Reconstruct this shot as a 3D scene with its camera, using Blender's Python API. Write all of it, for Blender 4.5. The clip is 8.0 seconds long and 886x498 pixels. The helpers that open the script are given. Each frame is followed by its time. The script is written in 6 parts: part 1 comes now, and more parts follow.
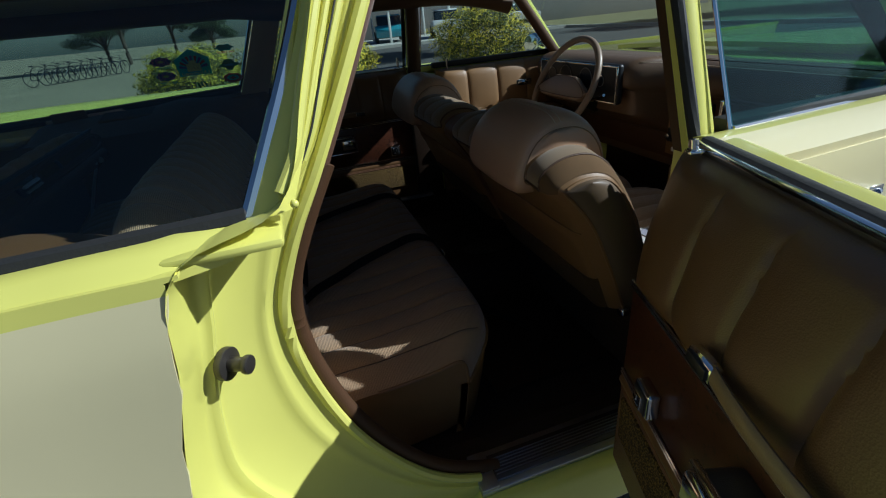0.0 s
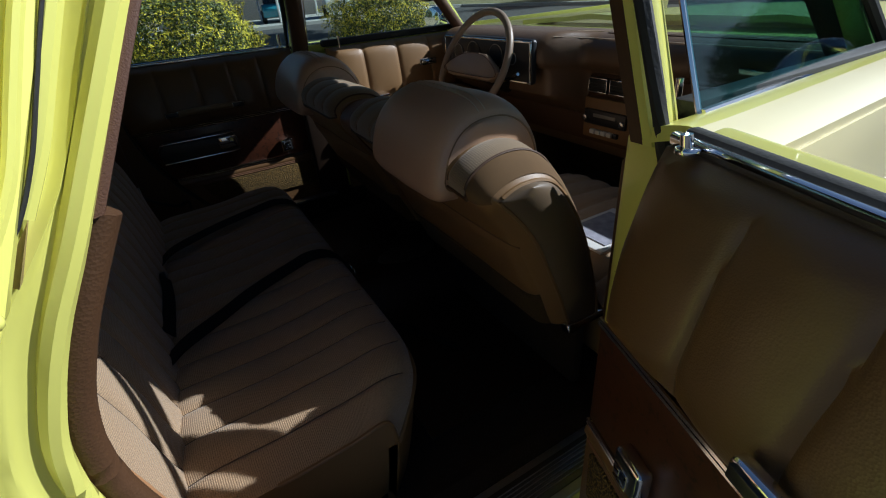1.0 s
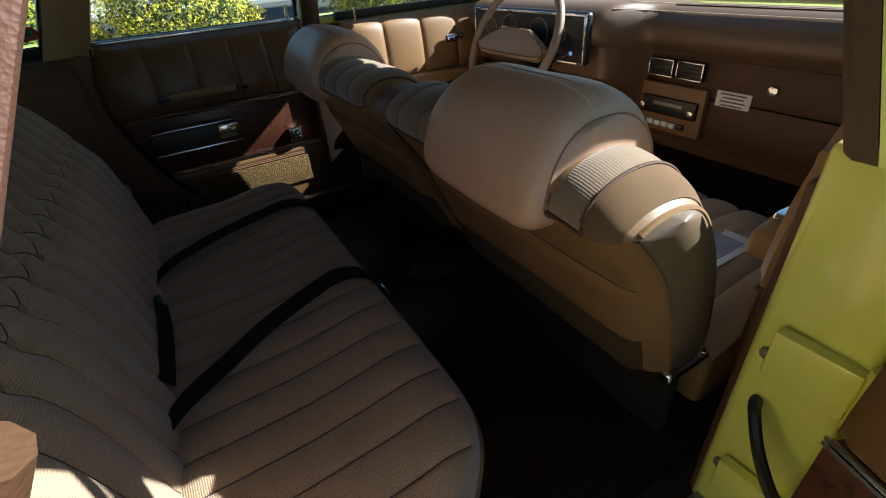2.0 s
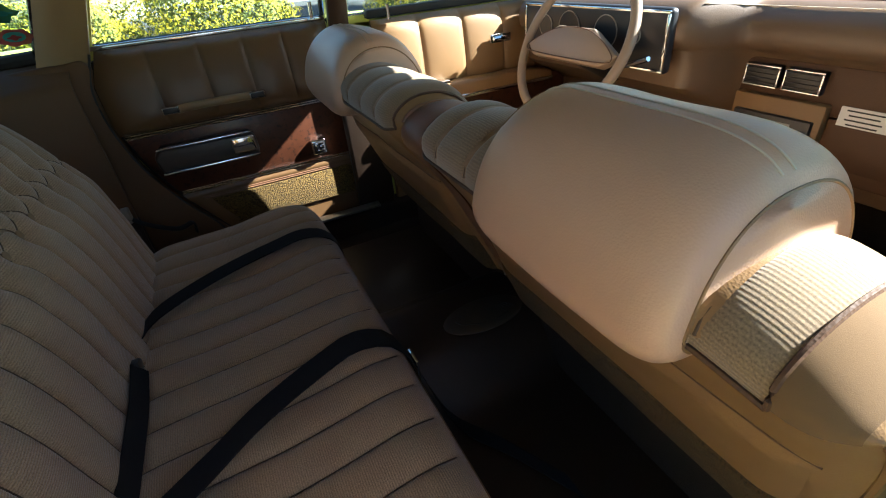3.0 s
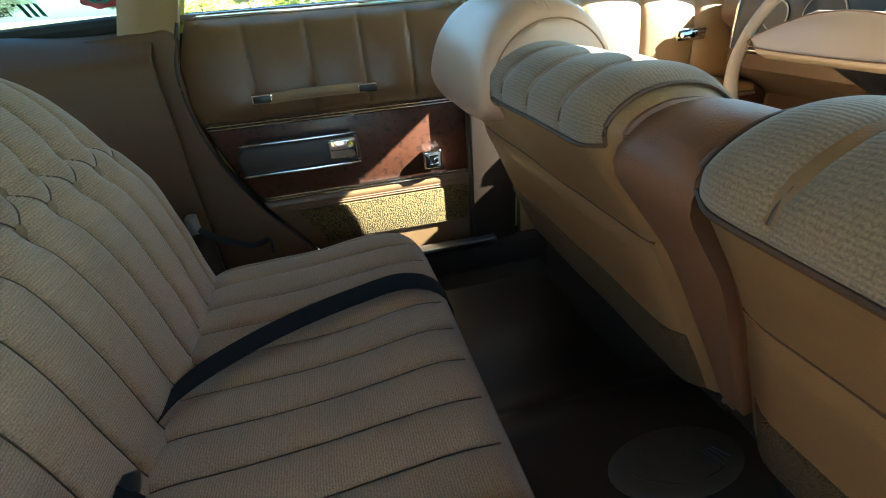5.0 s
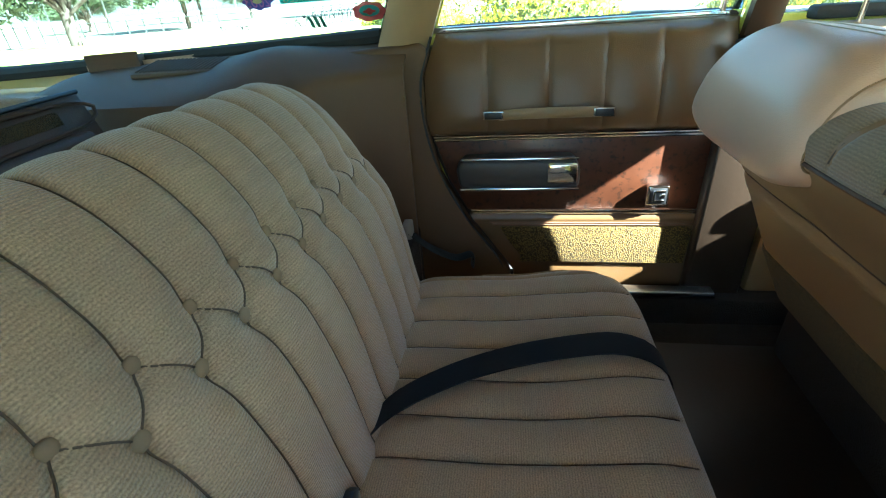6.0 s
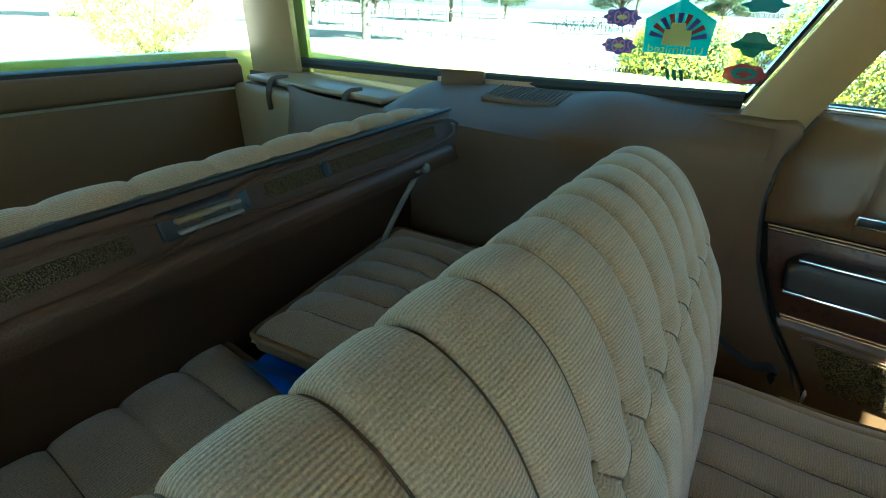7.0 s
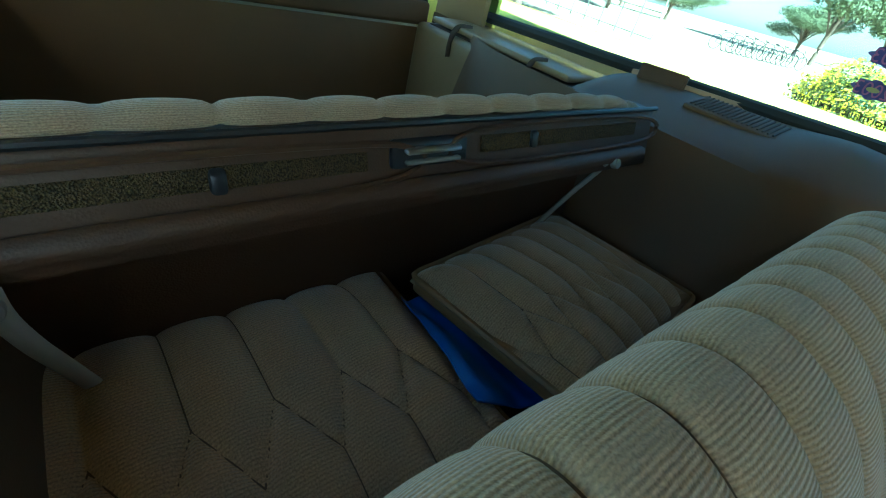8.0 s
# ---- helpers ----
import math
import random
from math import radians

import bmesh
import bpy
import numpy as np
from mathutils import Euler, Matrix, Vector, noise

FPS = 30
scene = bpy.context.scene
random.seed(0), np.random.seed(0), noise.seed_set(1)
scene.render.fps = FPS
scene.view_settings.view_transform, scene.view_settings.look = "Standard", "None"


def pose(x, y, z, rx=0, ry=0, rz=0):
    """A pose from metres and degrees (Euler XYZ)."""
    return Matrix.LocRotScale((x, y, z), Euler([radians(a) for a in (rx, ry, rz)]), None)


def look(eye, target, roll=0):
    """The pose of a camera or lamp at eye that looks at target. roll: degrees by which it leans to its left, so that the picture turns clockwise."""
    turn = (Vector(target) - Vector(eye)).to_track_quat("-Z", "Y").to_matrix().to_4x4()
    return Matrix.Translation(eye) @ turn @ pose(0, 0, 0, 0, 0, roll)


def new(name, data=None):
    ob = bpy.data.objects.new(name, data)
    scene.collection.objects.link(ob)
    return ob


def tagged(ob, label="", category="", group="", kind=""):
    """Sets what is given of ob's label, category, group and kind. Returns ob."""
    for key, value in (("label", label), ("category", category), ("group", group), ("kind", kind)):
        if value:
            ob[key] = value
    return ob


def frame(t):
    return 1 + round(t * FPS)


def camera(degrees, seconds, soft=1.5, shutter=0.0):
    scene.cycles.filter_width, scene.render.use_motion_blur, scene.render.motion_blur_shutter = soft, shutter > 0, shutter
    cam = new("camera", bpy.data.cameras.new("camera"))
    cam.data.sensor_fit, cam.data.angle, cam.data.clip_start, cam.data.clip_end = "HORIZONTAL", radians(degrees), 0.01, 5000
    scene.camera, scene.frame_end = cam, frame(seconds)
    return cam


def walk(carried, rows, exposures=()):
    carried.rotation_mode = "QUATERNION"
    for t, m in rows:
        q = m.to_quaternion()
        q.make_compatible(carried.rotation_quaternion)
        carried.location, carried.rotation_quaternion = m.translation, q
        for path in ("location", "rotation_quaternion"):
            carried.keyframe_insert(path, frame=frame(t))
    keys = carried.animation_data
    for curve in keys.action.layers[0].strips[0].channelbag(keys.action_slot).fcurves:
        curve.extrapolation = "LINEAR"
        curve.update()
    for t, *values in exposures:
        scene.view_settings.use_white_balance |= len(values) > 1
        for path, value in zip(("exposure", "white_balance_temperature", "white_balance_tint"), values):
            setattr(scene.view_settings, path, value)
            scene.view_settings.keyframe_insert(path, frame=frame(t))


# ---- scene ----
cam = camera(88.8, 8.0, 1.1)
PATH = [
    (0, (-0.6777, -1.4417, 1.1963), (-0.1818, 0.2671, 0.2830), -5.75),
    (0.5, (-0.6386, -1.3568, 1.1796), (0.1747, 0.1925, 0.2109), -4.24),
    (1, (-0.5827, -1.2247, 1.1593), (0.2269, 0.3023, 0.1529), -5.20),
    (1.2, (-0.5725, -1.1665, 1.1506), (0.2347, 0.3457, 0.1203), -5.36),
    (2.3, (-0.5805, -0.9128, 1.1370), (0.2118, 0.5688, 0.0521), -4.90),
    (2.5, (-0.5483, -0.8761, 1.1484), (0.2209, 0.6190, 0.0653), -5.73),
    (3, (-0.4813, -0.7437, 1.1172), (0.1950, 0.7979, 0.0374), -5.74),
    (3.5, (-0.4674, -0.6553, 1.0943), (0.1758, 0.9047, 0.0206), -3.84),
    (4, (-0.4317, -0.5828, 1.0527), (0.1472, 1.0309, 0.0227), -4.30),
    (4.2, (-0.4355, -0.5411, 1.0060), (0.1373, 1.1165, 0.0447), -3.01),
    (5.3, (-0.4767, -0.3180, 1.0154), (-0.2644, 1.3964, 0.0076), -5.91),
    (5.5, (-0.4879, -0.2968, 1.0251), (-0.4034, 1.4307, 0.0210), -6.36),
    (6, (-0.5729, -0.2712, 1.0668), (-0.8641, 1.4442, 0.0805), -4.31),
    (6.5, (-0.7242, -0.2842, 1.1500), (-1.3433, 1.3402, 0.1610), -0.43),
    (7, (-0.8285, -0.3035, 1.1409), (-1.8096, 1.1581, 0.1916), 2.26),
    (7.2, (-0.8457, -0.3210, 1.1428), (-1.9832, 0.9784, 0.1342), 2.57),
    (7.5, (-0.9181, -0.3666, 1.1311), (-2.0918, 0.8643, 0.0788), 10.46),
    (8, (-0.9529, -0.3960, 1.1154), (-2.1109, 0.8164, 0.0249), 15.69),
]
EXPOSURES = [(0.0, -0.1, 5200, 4), (1.2, 0.33, 5300, 8), (2.3, 2.18, 5500, 8), (3.5, 3.28, 5600, 2), (4.2, 3.68, 5450, -2), (5.3, 4.35, 5230, -8), (6.2, 4.5, 5200, -12), (7.0, 4.37, 5100, -17), (8.0, 4.02, 4950, -18)]
walk(cam, [(t, look(eye, target, roll)) for t, eye, target, roll in PATH], EXPOSURES)

# ---- light ----
SUN = Vector((1.0, -0.30, 0.76)).normalized()      # towards the sun
world = bpy.data.worlds.new("sky")
scene.world = world
world.use_nodes = True
wn = world.node_tree
sky = wn.nodes.new("ShaderNodeTexSky")
sky.sky_type = "NISHITA"
sky.sun_disc = False
sky.sun_elevation = math.asin(SUN.z)
sky.sun_rotation = math.atan2(SUN.x, SUN.y)
wn.nodes["Background"].inputs["Strength"].default_value = 0.042
wn.links.new(sky.outputs[0], wn.nodes["Background"].inputs[0])
sun_data = bpy.data.lights.new("sun", "SUN")
sun_data.energy, sun_data.angle, sun_data.color = 5.0, radians(0.5), (1.0, 0.93, 0.82)
sun = new("sun", sun_data)
sun.matrix_world = look((0, 0, 20), Vector((0, 0, 20)) - SUN)

# ---- materials ----
def mat(name, color, rough=0.6, metal=0.0, grain=0.0, scale=200.0, vary=0.12, vscale=6.0, coat=0.0, kind="noise", dark=None, uv=False, bump_dist=0.002, sheen=0.0):
    """A surface with colour variation at two scales and fine relief."""
    m = bpy.data.materials.new(name)
    m.use_nodes = True
    nt = m.node_tree
    b = nt.nodes["Principled BSDF"]
    b.inputs["Roughness"].default_value = rough
    b.inputs["Metallic"].default_value = metal
    b.inputs["Coat Weight"].default_value = coat
    b.inputs["Sheen Weight"].default_value = sheen
    tc = nt.nodes.new("ShaderNodeTexCoord")
    src = tc.outputs["UV"] if uv else tc.outputs["Object"]
    big = nt.nodes.new("ShaderNodeTexNoise")
    big.inputs["Scale"].default_value = vscale
    big.inputs["Detail"].default_value = 5
    nt.links.new(tc.outputs["Object"], big.inputs["Vector"])
    ramp = nt.nodes.new("ShaderNodeMix")
    ramp.data_type = "RGBA"
    c = Vector(color)
    lo = Vector(dark) if dark else c * (1 - vary)
    hi = c * (1 + vary)
    ramp.inputs[6].default_value = (*lo, 1)
    ramp.inputs[7].default_value = (*hi, 1)
    nt.links.new(big.outputs[0], ramp.inputs[0])
    nt.links.new(ramp.outputs[2], b.inputs["Base Color"])
    if grain:
        fine = nt.nodes.new("ShaderNodeTexNoise" if kind == "noise" else "ShaderNodeTexVoronoi")
        fine.inputs["Scale"].default_value = scale
        nt.links.new(src, fine.inputs["Vector"])
        bp = nt.nodes.new("ShaderNodeBump")
        bp.inputs["Strength"].default_value = grain
        bp.inputs["Distance"].default_value = bump_dist
        nt.links.new(fine.outputs[0], bp.inputs["Height"])
        nt.links.new(bp.outputs[0], b.inputs["Normal"])
    return m


def cord(name, color, pitch=0.0042, depth=0.55):
    """Ribbed upholstery cloth: ribs run across v of the UV map, in metres."""
    m = mat(name, color, 0.95, vary=0.14, vscale=9, sheen=0.35)
    nt = m.node_tree
    b = nt.nodes["Principled BSDF"]
    tc = nt.nodes.new("ShaderNodeTexCoord")
    sep = nt.nodes.new("ShaderNodeSeparateXYZ")
    nt.links.new(tc.outputs["UV"], sep.inputs[0])
    wob = nt.nodes.new("ShaderNodeTexNoise")
    wob.inputs["Scale"].default_value = 60
    nt.links.new(tc.outputs["UV"], wob.inputs["Vector"])
    add = nt.nodes.new("ShaderNodeMath"); add.operation = "MULTIPLY_ADD"
    nt.links.new(wob.outputs[0], add.inputs[0]); add.inputs[1].default_value = 0.0012
    nt.links.new(sep.outputs["Y"], add.inputs[2])
    mul = nt.nodes.new("ShaderNodeMath"); mul.operation = "MULTIPLY"; mul.inputs[1].default_value = 2 * math.pi / pitch
    nt.links.new(add.outputs[0], mul.inputs[0])
    sn = nt.nodes.new("ShaderNodeMath"); sn.operation = "SINE"
    nt.links.new(mul.outputs[0], sn.inputs[0])
    fuzz = nt.nodes.new("ShaderNodeTexNoise"); fuzz.inputs["Scale"].default_value = 900
    nt.links.new(tc.outputs["UV"], fuzz.inputs["Vector"])
    mix = nt.nodes.new("ShaderNodeMath"); mix.operation = "MULTIPLY_ADD"; mix.inputs[1].default_value = 1.8
    nt.links.new(fuzz.outputs[0], mix.inputs[0]); nt.links.new(sn.outputs[0], mix.inputs[2])
    bp = nt.nodes.new("ShaderNodeBump"); bp.inputs["Strength"].default_value = depth; bp.inputs["Distance"].default_value = 0.0008
    nt.links.new(mix.outputs[0], bp.inputs["Height"]); nt.links.new(bp.outputs[0], b.inputs["Normal"])
    # the colour is darker in the valleys between the ribs
    ramp = nt.nodes.new("ShaderNodeMapRange"); ramp.inputs[1].default_value = -1; ramp.inputs[2].default_value = 0.6
    ramp.inputs[3].default_value = 0.80; ramp.inputs[4].default_value = 1.0
    nt.links.new(sn.outputs[0], ramp.inputs[0])
    dk = nt.nodes.new("ShaderNodeMix"); dk.data_type = "RGBA"; dk.blend_type = "MULTIPLY"; dk.inputs[0].default_value = 1
    old = b.inputs["Base Color"].links[0].from_socket
    nt.links.new(old, dk.inputs[6]); nt.links.new(ramp.outputs[0], dk.inputs[7]); 
    # flecks of lighter and darker yarn
    fleck = nt.nodes.new("ShaderNodeTexNoise"); fleck.inputs["Scale"].default_value = 520; fleck.inputs["Detail"].default_value = 3
    nt.links.new(tc.outputs["UV"], fleck.inputs["Vector"])
    fr = nt.nodes.new("ShaderNodeMapRange"); fr.inputs[1].default_value = 0.3; fr.inputs[2].default_value = 0.7; fr.inputs[3].default_value = 0.68; fr.inputs[4].default_value = 1.35
    nt.links.new(fleck.outputs[0], fr.inputs[0])
    fm = nt.nodes.new("ShaderNodeMix"); fm.data_type = "RGBA"; fm.blend_type = "MULTIPLY"; fm.inputs[0].default_value = 1
    nt.links.new(dk.outputs[2], fm.inputs[6]); nt.links.new(fr.outputs[0], fm.inputs[7]); nt.links.new(fm.outputs[2], b.inputs["Base Color"])
    return m


def glass(name, tint=(0.86, 0.93, 0.9)):
    m = bpy.data.materials.new(name)
    m.use_nodes = True
    nt = m.node_tree
    nt.nodes.remove(nt.nodes["Principled BSDF"])
    tr = nt.nodes.new("ShaderNodeBsdfTransparent"); tr.inputs[0].default_value = (*tint, 1)
    gl = nt.nodes.new("ShaderNodeBsdfGlossy"); gl.inputs["Roughness"].default_value = 0.02
    lw = nt.nodes.new("ShaderNodeLayerWeight"); lw.inputs[0].default_value = 0.5
    pw = nt.nodes.new("ShaderNodeMath"); pw.operation = "POWER"; pw.inputs[1].default_value = 4.0
    nt.links.new(lw.outputs["Facing"], pw.inputs[0])
    fr = nt.nodes.new("ShaderNodeMath"); fr.operation = "MULTIPLY_ADD"; fr.inputs[1].default_value = 0.55; fr.inputs[2].default_value = 0.035
    nt.links.new(pw.outputs[0], fr.inputs[0])
    mx = nt.nodes.new("ShaderNodeMixShader")
    nt.links.new(fr.outputs[0], mx.inputs[0]); nt.links.new(tr.outputs[0], mx.inputs[1]); nt.links.new(gl.outputs[0], mx.inputs[2])
    nt.links.new(mx.outputs[0], nt.nodes["Material Output"].inputs[0])
    return m


def spots(m, color, scale, lo, hi, amount=1.0, tex="ShaderNodeTexNoise"):
    """Adds irregular patches of a second colour to a material."""
    nt = m.node_tree
    b = nt.nodes["Principled BSDF"]
    tc = nt.nodes.new("ShaderNodeTexCoord")
    n = nt.nodes.new(tex); n.inputs["Scale"].default_value = scale
    nt.links.new(tc.outputs["Object"], n.inputs["Vector"])
    if tex == "ShaderNodeTexNoise":
        n.inputs["Detail"].default_value = 6; n.inputs["Roughness"].default_value = 0.65
    r = nt.nodes.new("ShaderNodeMapRange"); r.inputs[1].default_value = lo; r.inputs[2].default_value = hi; r.inputs[4].default_value = amount
    nt.links.new(n.outputs[0], r.inputs[0])
    mx = nt.nodes.new("ShaderNodeMix"); mx.data_type = "RGBA"; mx.inputs[7].default_value = (*color, 1)
    nt.links.new(b.inputs["Base Color"].links[0].from_socket, mx.inputs[6]); nt.links.new(r.outputs[0], mx.inputs[0]); nt.links.new(mx.outputs[2], b.inputs["Base Color"])
    return m


YELLOW = mat("pale yellow car paint", (0.80, 0.77, 0.17), 0.32, coat=0.6, grain=0.05, scale=40, vary=0.05, vscale=4)
CREAM = mat("faded cream film", (0.85, 0.76, 0.44), 0.4, coat=0.3, grain=0.05, scale=30, vary=0.07, vscale=3)
CORD = cord("tan ribbed cloth", (0.385, 0.262, 0.150), pitch=0.0034, depth=0.45)
CORD_GOLD = cord("gold tan ribbed cloth", (0.215, 0.148, 0.078), pitch=0.0040, depth=0.16)
VINYL = mat("tan vinyl", (0.23, 0.132, 0.052), 0.48, grain=0.25, scale=500, kind="voronoi", bump_dist=0.0008)
VINYL_LIGHT = mat("light tan vinyl", (0.52, 0.335, 0.215), 0.36, grain=0.22, scale=480, kind="voronoi", bump_dist=0.0007, vary=0.06)
VINYL_ORANGE = mat("orange tan vinyl", (0.40, 0.205, 0.09), 0.42, grain=0.25, scale=500, kind="voronoi", bump_dist=0.0008)
DOOR_VINYL = mat("dark tan door vinyl", (0.145, 0.078, 0.032), 0.36, grain=0.25, scale=500, kind="voronoi", bump_dist=0.0008)
VINYL_DARK = mat("brown vinyl", (0.078, 0.036, 0.014), 0.58, grain=0.3, scale=350, kind="voronoi", bump_dist=0.001)
VINYL_RED = mat("reddish brown vinyl", (0.19, 0.092, 0.046), 0.45, grain=0.25, scale=500, kind="voronoi", bump_dist=0.0008)
PLASTIC = mat("brown moulded plastic", (0.108, 0.054, 0.018), 0.62, grain=0.3, scale=420, kind="voronoi", bump_dist=0.0006, vary=0.08)
PLASTIC_TAN = mat("tan moulded plastic", (0.28, 0.185, 0.09), 0.42, grain=0.3, scale=420, kind="voronoi", bump_dist=0.0006, vary=0.08)
PLASTIC_BLACK = mat("black plastic", (0.018, 0.018, 0.02), 0.38, grain=0.1, scale=300)
GREY_PAD = mat("dark grey vinyl pad", (0.05, 0.042, 0.036), 0.45, grain=0.2, scale=500, kind="voronoi", bump_dist=0.0008)
BURL = spots(mat("burl wood veneer", (0.07, 0.022, 0.009), 0.4, coat=0.2, vary=0.35, vscale=22), (0.022, 0.008, 0.004), 70, 0.54, 0.64)
CARPET = spots(mat("gold loop carpet", (0.25, 0.155, 0.032), 1.0, grain=1.0, scale=300, kind="voronoi", bump_dist=0.005, vary=0.3, vscale=90), (0.035, 0.02, 0.006), 300, 0.30, 0.62, 0.9, "ShaderNodeTexVoronoi")
CARPET_DARK = spots(mat("brown gold carpet", (0.13, 0.08, 0.025), 1.0, grain=1.0, scale=500, kind="voronoi", bump_dist=0.004, vary=0.3, vscale=90), (0.03, 0.018, 0.006), 500, 0.45, 0.75, 0.8, "ShaderNodeTexVoronoi")
DASH_VINYL = mat("dark brown dash vinyl", (0.135, 0.084, 0.046), 0.38, grain=0.3, scale=450, kind="voronoi", bump_dist=0.0008)
FLOOR_CARPET = mat("dark brown carpet", (0.02, 0.011, 0.006), 1.0, grain=1.0, scale=350, bump_dist=0.005, vary=0.35, vscale=40)
MAT_RUBBER = mat("brown rubber mat", (0.024, 0.0135, 0.0075), 0.42, grain=0.3, scale=90, bump_dist=0.001, vary=0.25)
BELT = mat("black seat belt webbing", (0.003, 0.003, 0.004), 0.95, grain=0.5, scale=700, bump_dist=0.0006)
CHROME = mat("chrome", (0.82, 0.83, 0.85), 0.09, 1.0, vary=0.04, grain=0.03, scale=60)
ALU = mat("worn aluminium", (0.55, 0.56, 0.6), 0.32, 1.0, vary=0.15, grain=0.2, scale=150, bump_dist=0.0006)
RUBBER = mat("black rubber", (0.02, 0.02, 0.02), 0.7, grain=0.3, scale=200)
VINYL_LIGHT = spots(VINYL_LIGHT, (0.16, 0.07, 0.04), 45, 0.735, 0.76, 0.8)
VINYL_BEIGE = mat("greyish beige vinyl", (0.130, 0.092, 0.056), 0.42, grain=0.25, scale=480, kind="voronoi", bump_dist=0.0007, vary=0.1)
GOLD_PLUSH = mat("gold tan plush", (0.125, 0.072, 0.028), 0.95, grain=0.25, scale=1500, bump_dist=0.0004, vary=0.25, vscale=14)
BUTTON = mat("tan cloth button", (0.25, 0.172, 0.098), 0.95, grain=0.4, scale=900, bump_dist=0.0005, vary=0.15)
THREAD = mat("pale stitching", (0.55, 0.45, 0.33), 0.8)
THREAD_DARK = mat("dark piping", (0.085, 0.055, 0.034), 0.8)
HEADLINER = mat("tan headliner", (0.30, 0.24, 0.17), 0.9, grain=0.3, scale=250)
GLASS = glass("window glass")
# this pane's tint is added to hold down the glaring outdoors behind it
GLASS_SHADE = glass("window glass dimmed against outdoor glare", (0.66, 0.76, 0.78))
GLASS_TINT = glass("tinted glass", (0.44, 0.70, 0.72))
MIRROR = mat("mirror", (0.9, 0.92, 0.94), 0.02, 1.0, vary=0.0)
BLUE_BAG = mat("blue plastic bag", (0.02, 0.12, 0.55), 0.35, grain=0.4, scale=30, bump_dist=0.004)
WHITE = mat("white paint", (0.78, 0.77, 0.74), 0.6, vary=0.06)
GREY_METAL = mat("grey painted steel", (0.30, 0.29, 0.26), 0.45, 0.5, vary=0.2, grain=0.2, scale=120)


# ---- mesh helpers ----
def smooth(bm, angle=40):
    for f in bm.faces:
        f.smooth = True
    for e in bm.edges:
        if len(e.link_faces) == 2 and e.calc_face_angle(0) > radians(angle):
            e.smooth = False
    return bm


def part(name, bm, material, parent=None, label="", angle=40):
    bm.normal_update()
    smooth(bm, angle)
    me = bpy.data.meshes.new(name)
    bm.to_mesh(me)
    bm.free()
    me.materials.append(material)
    ob = new(name, me)
    if parent:
        ob.parent = parent
    if label:
        ob["label"] = label
    return ob


def thing(name, label, category, group="", kind="", at=None):
    ob = new(name)
    ob.empty_display_size = 0.1
    if at is not None:
        ob.matrix_basis = at
    return tagged(ob, label, category, group, kind)


def single(name, bm, material, label, category, group="", kind=""):
    return tagged(part(name, bm, material), label, category, group, kind)


def rbox(c, s, bevel=0.006, seg=2, rot=None):
    """A box with rounded edges; c: centre, s: sizes."""
    bm = bmesh.new()
    bmesh.ops.create_cube(bm, size=1)
    bmesh.ops.scale(bm, vec=s, verts=bm.verts)
    if bevel:
        bmesh.ops.bevel(bm, geom=bm.edges[:], offset=min(bevel, min(s) * 0.49), segments=seg, profile=0.5, affect="EDGES")
    if rot is not None:
        bmesh.ops.rotate(bm, matrix=rot.to_3x3(), verts=bm.verts)
    bmesh.ops.translate(bm, vec=c, verts=bm.verts)
    return bm


def join(*bms):
    out = bmesh.new()
    for b in bms:
        me = bpy.data.meshes.new("tmp")
        b.to_mesh(me)
        b.free()
        out.from_mesh(me)
        bpy.data.meshes.remove(me)
    return out


def prism(poly, axis, a, b, bevel=0.004, seg=2):
    """A polygon in the plane across an axis, drawn out from a to b. For y the polygon is (x, z); for x (y, z); for z (x, y)."""
    put = {"y": lambda p, d: (p[0], d, p[1]), "x": lambda p, d: (d, p[0], p[1]), "z": lambda p, d: (p[0], p[1], d)}[axis]
    bm = bmesh.new()
    f = bm.faces.new([bm.verts.new(put(p, a)) for p in poly])
    r = bmesh.ops.extrude_face_region(bm, geom=[f])
    off = Vector(put((0, 0), b)) - Vector(put((0, 0), a))
    bmesh.ops.translate(bm, vec=off, verts=[v for v in r["geom"] if isinstance(v, bmesh.types.BMVert)])
    bmesh.ops.recalc_face_normals(bm, faces=bm.faces)
    if bevel:
        bmesh.ops.bevel(bm, geom=[e for e in bm.edges if e.calc_face_angle(0) > 0.5], offset=bevel, segments=seg, profile=0.5, affect="EDGES", clamp_overlap=True)
    return bm


def catmull(pts, n, closed=False):
    """A smooth line of n points through pts, evenly spaced."""
    p = [Vector(q) for q in pts]
    m = len(p)
    out = []
    spans = m if closed else m - 1
    for i in range(spans):
        a, b, c, d = (p[(i + k) % m] if closed else p[min(max(i + k, 0), m - 1)] for k in (-1, 0, 1, 2))
        for k in range(12):
            t = k / 12
            out.append(0.5 * ((2 * b) + (c - a) * t + (2 * a - 5 * b + 4 * c - d) * t * t + (3 * b - a - 3 * c + d) * t ** 3))
    out.append(p[0] if closed else p[-1])
    d = [0.0]
    for a, b in zip(out, out[1:]):
        d.append(d[-1] + (b - a).length)
    res, j = [], 0
    for k in range(n):
        s = d[-1] * k / (n if closed else n - 1)
        while j < len(d) - 2 and d[j + 1] < s:
            j += 1
        t = (s - d[j]) / max(d[j + 1] - d[j], 1e-9)
        res.append(out[j].lerp(out[j + 1], min(t, 1)))
    return res


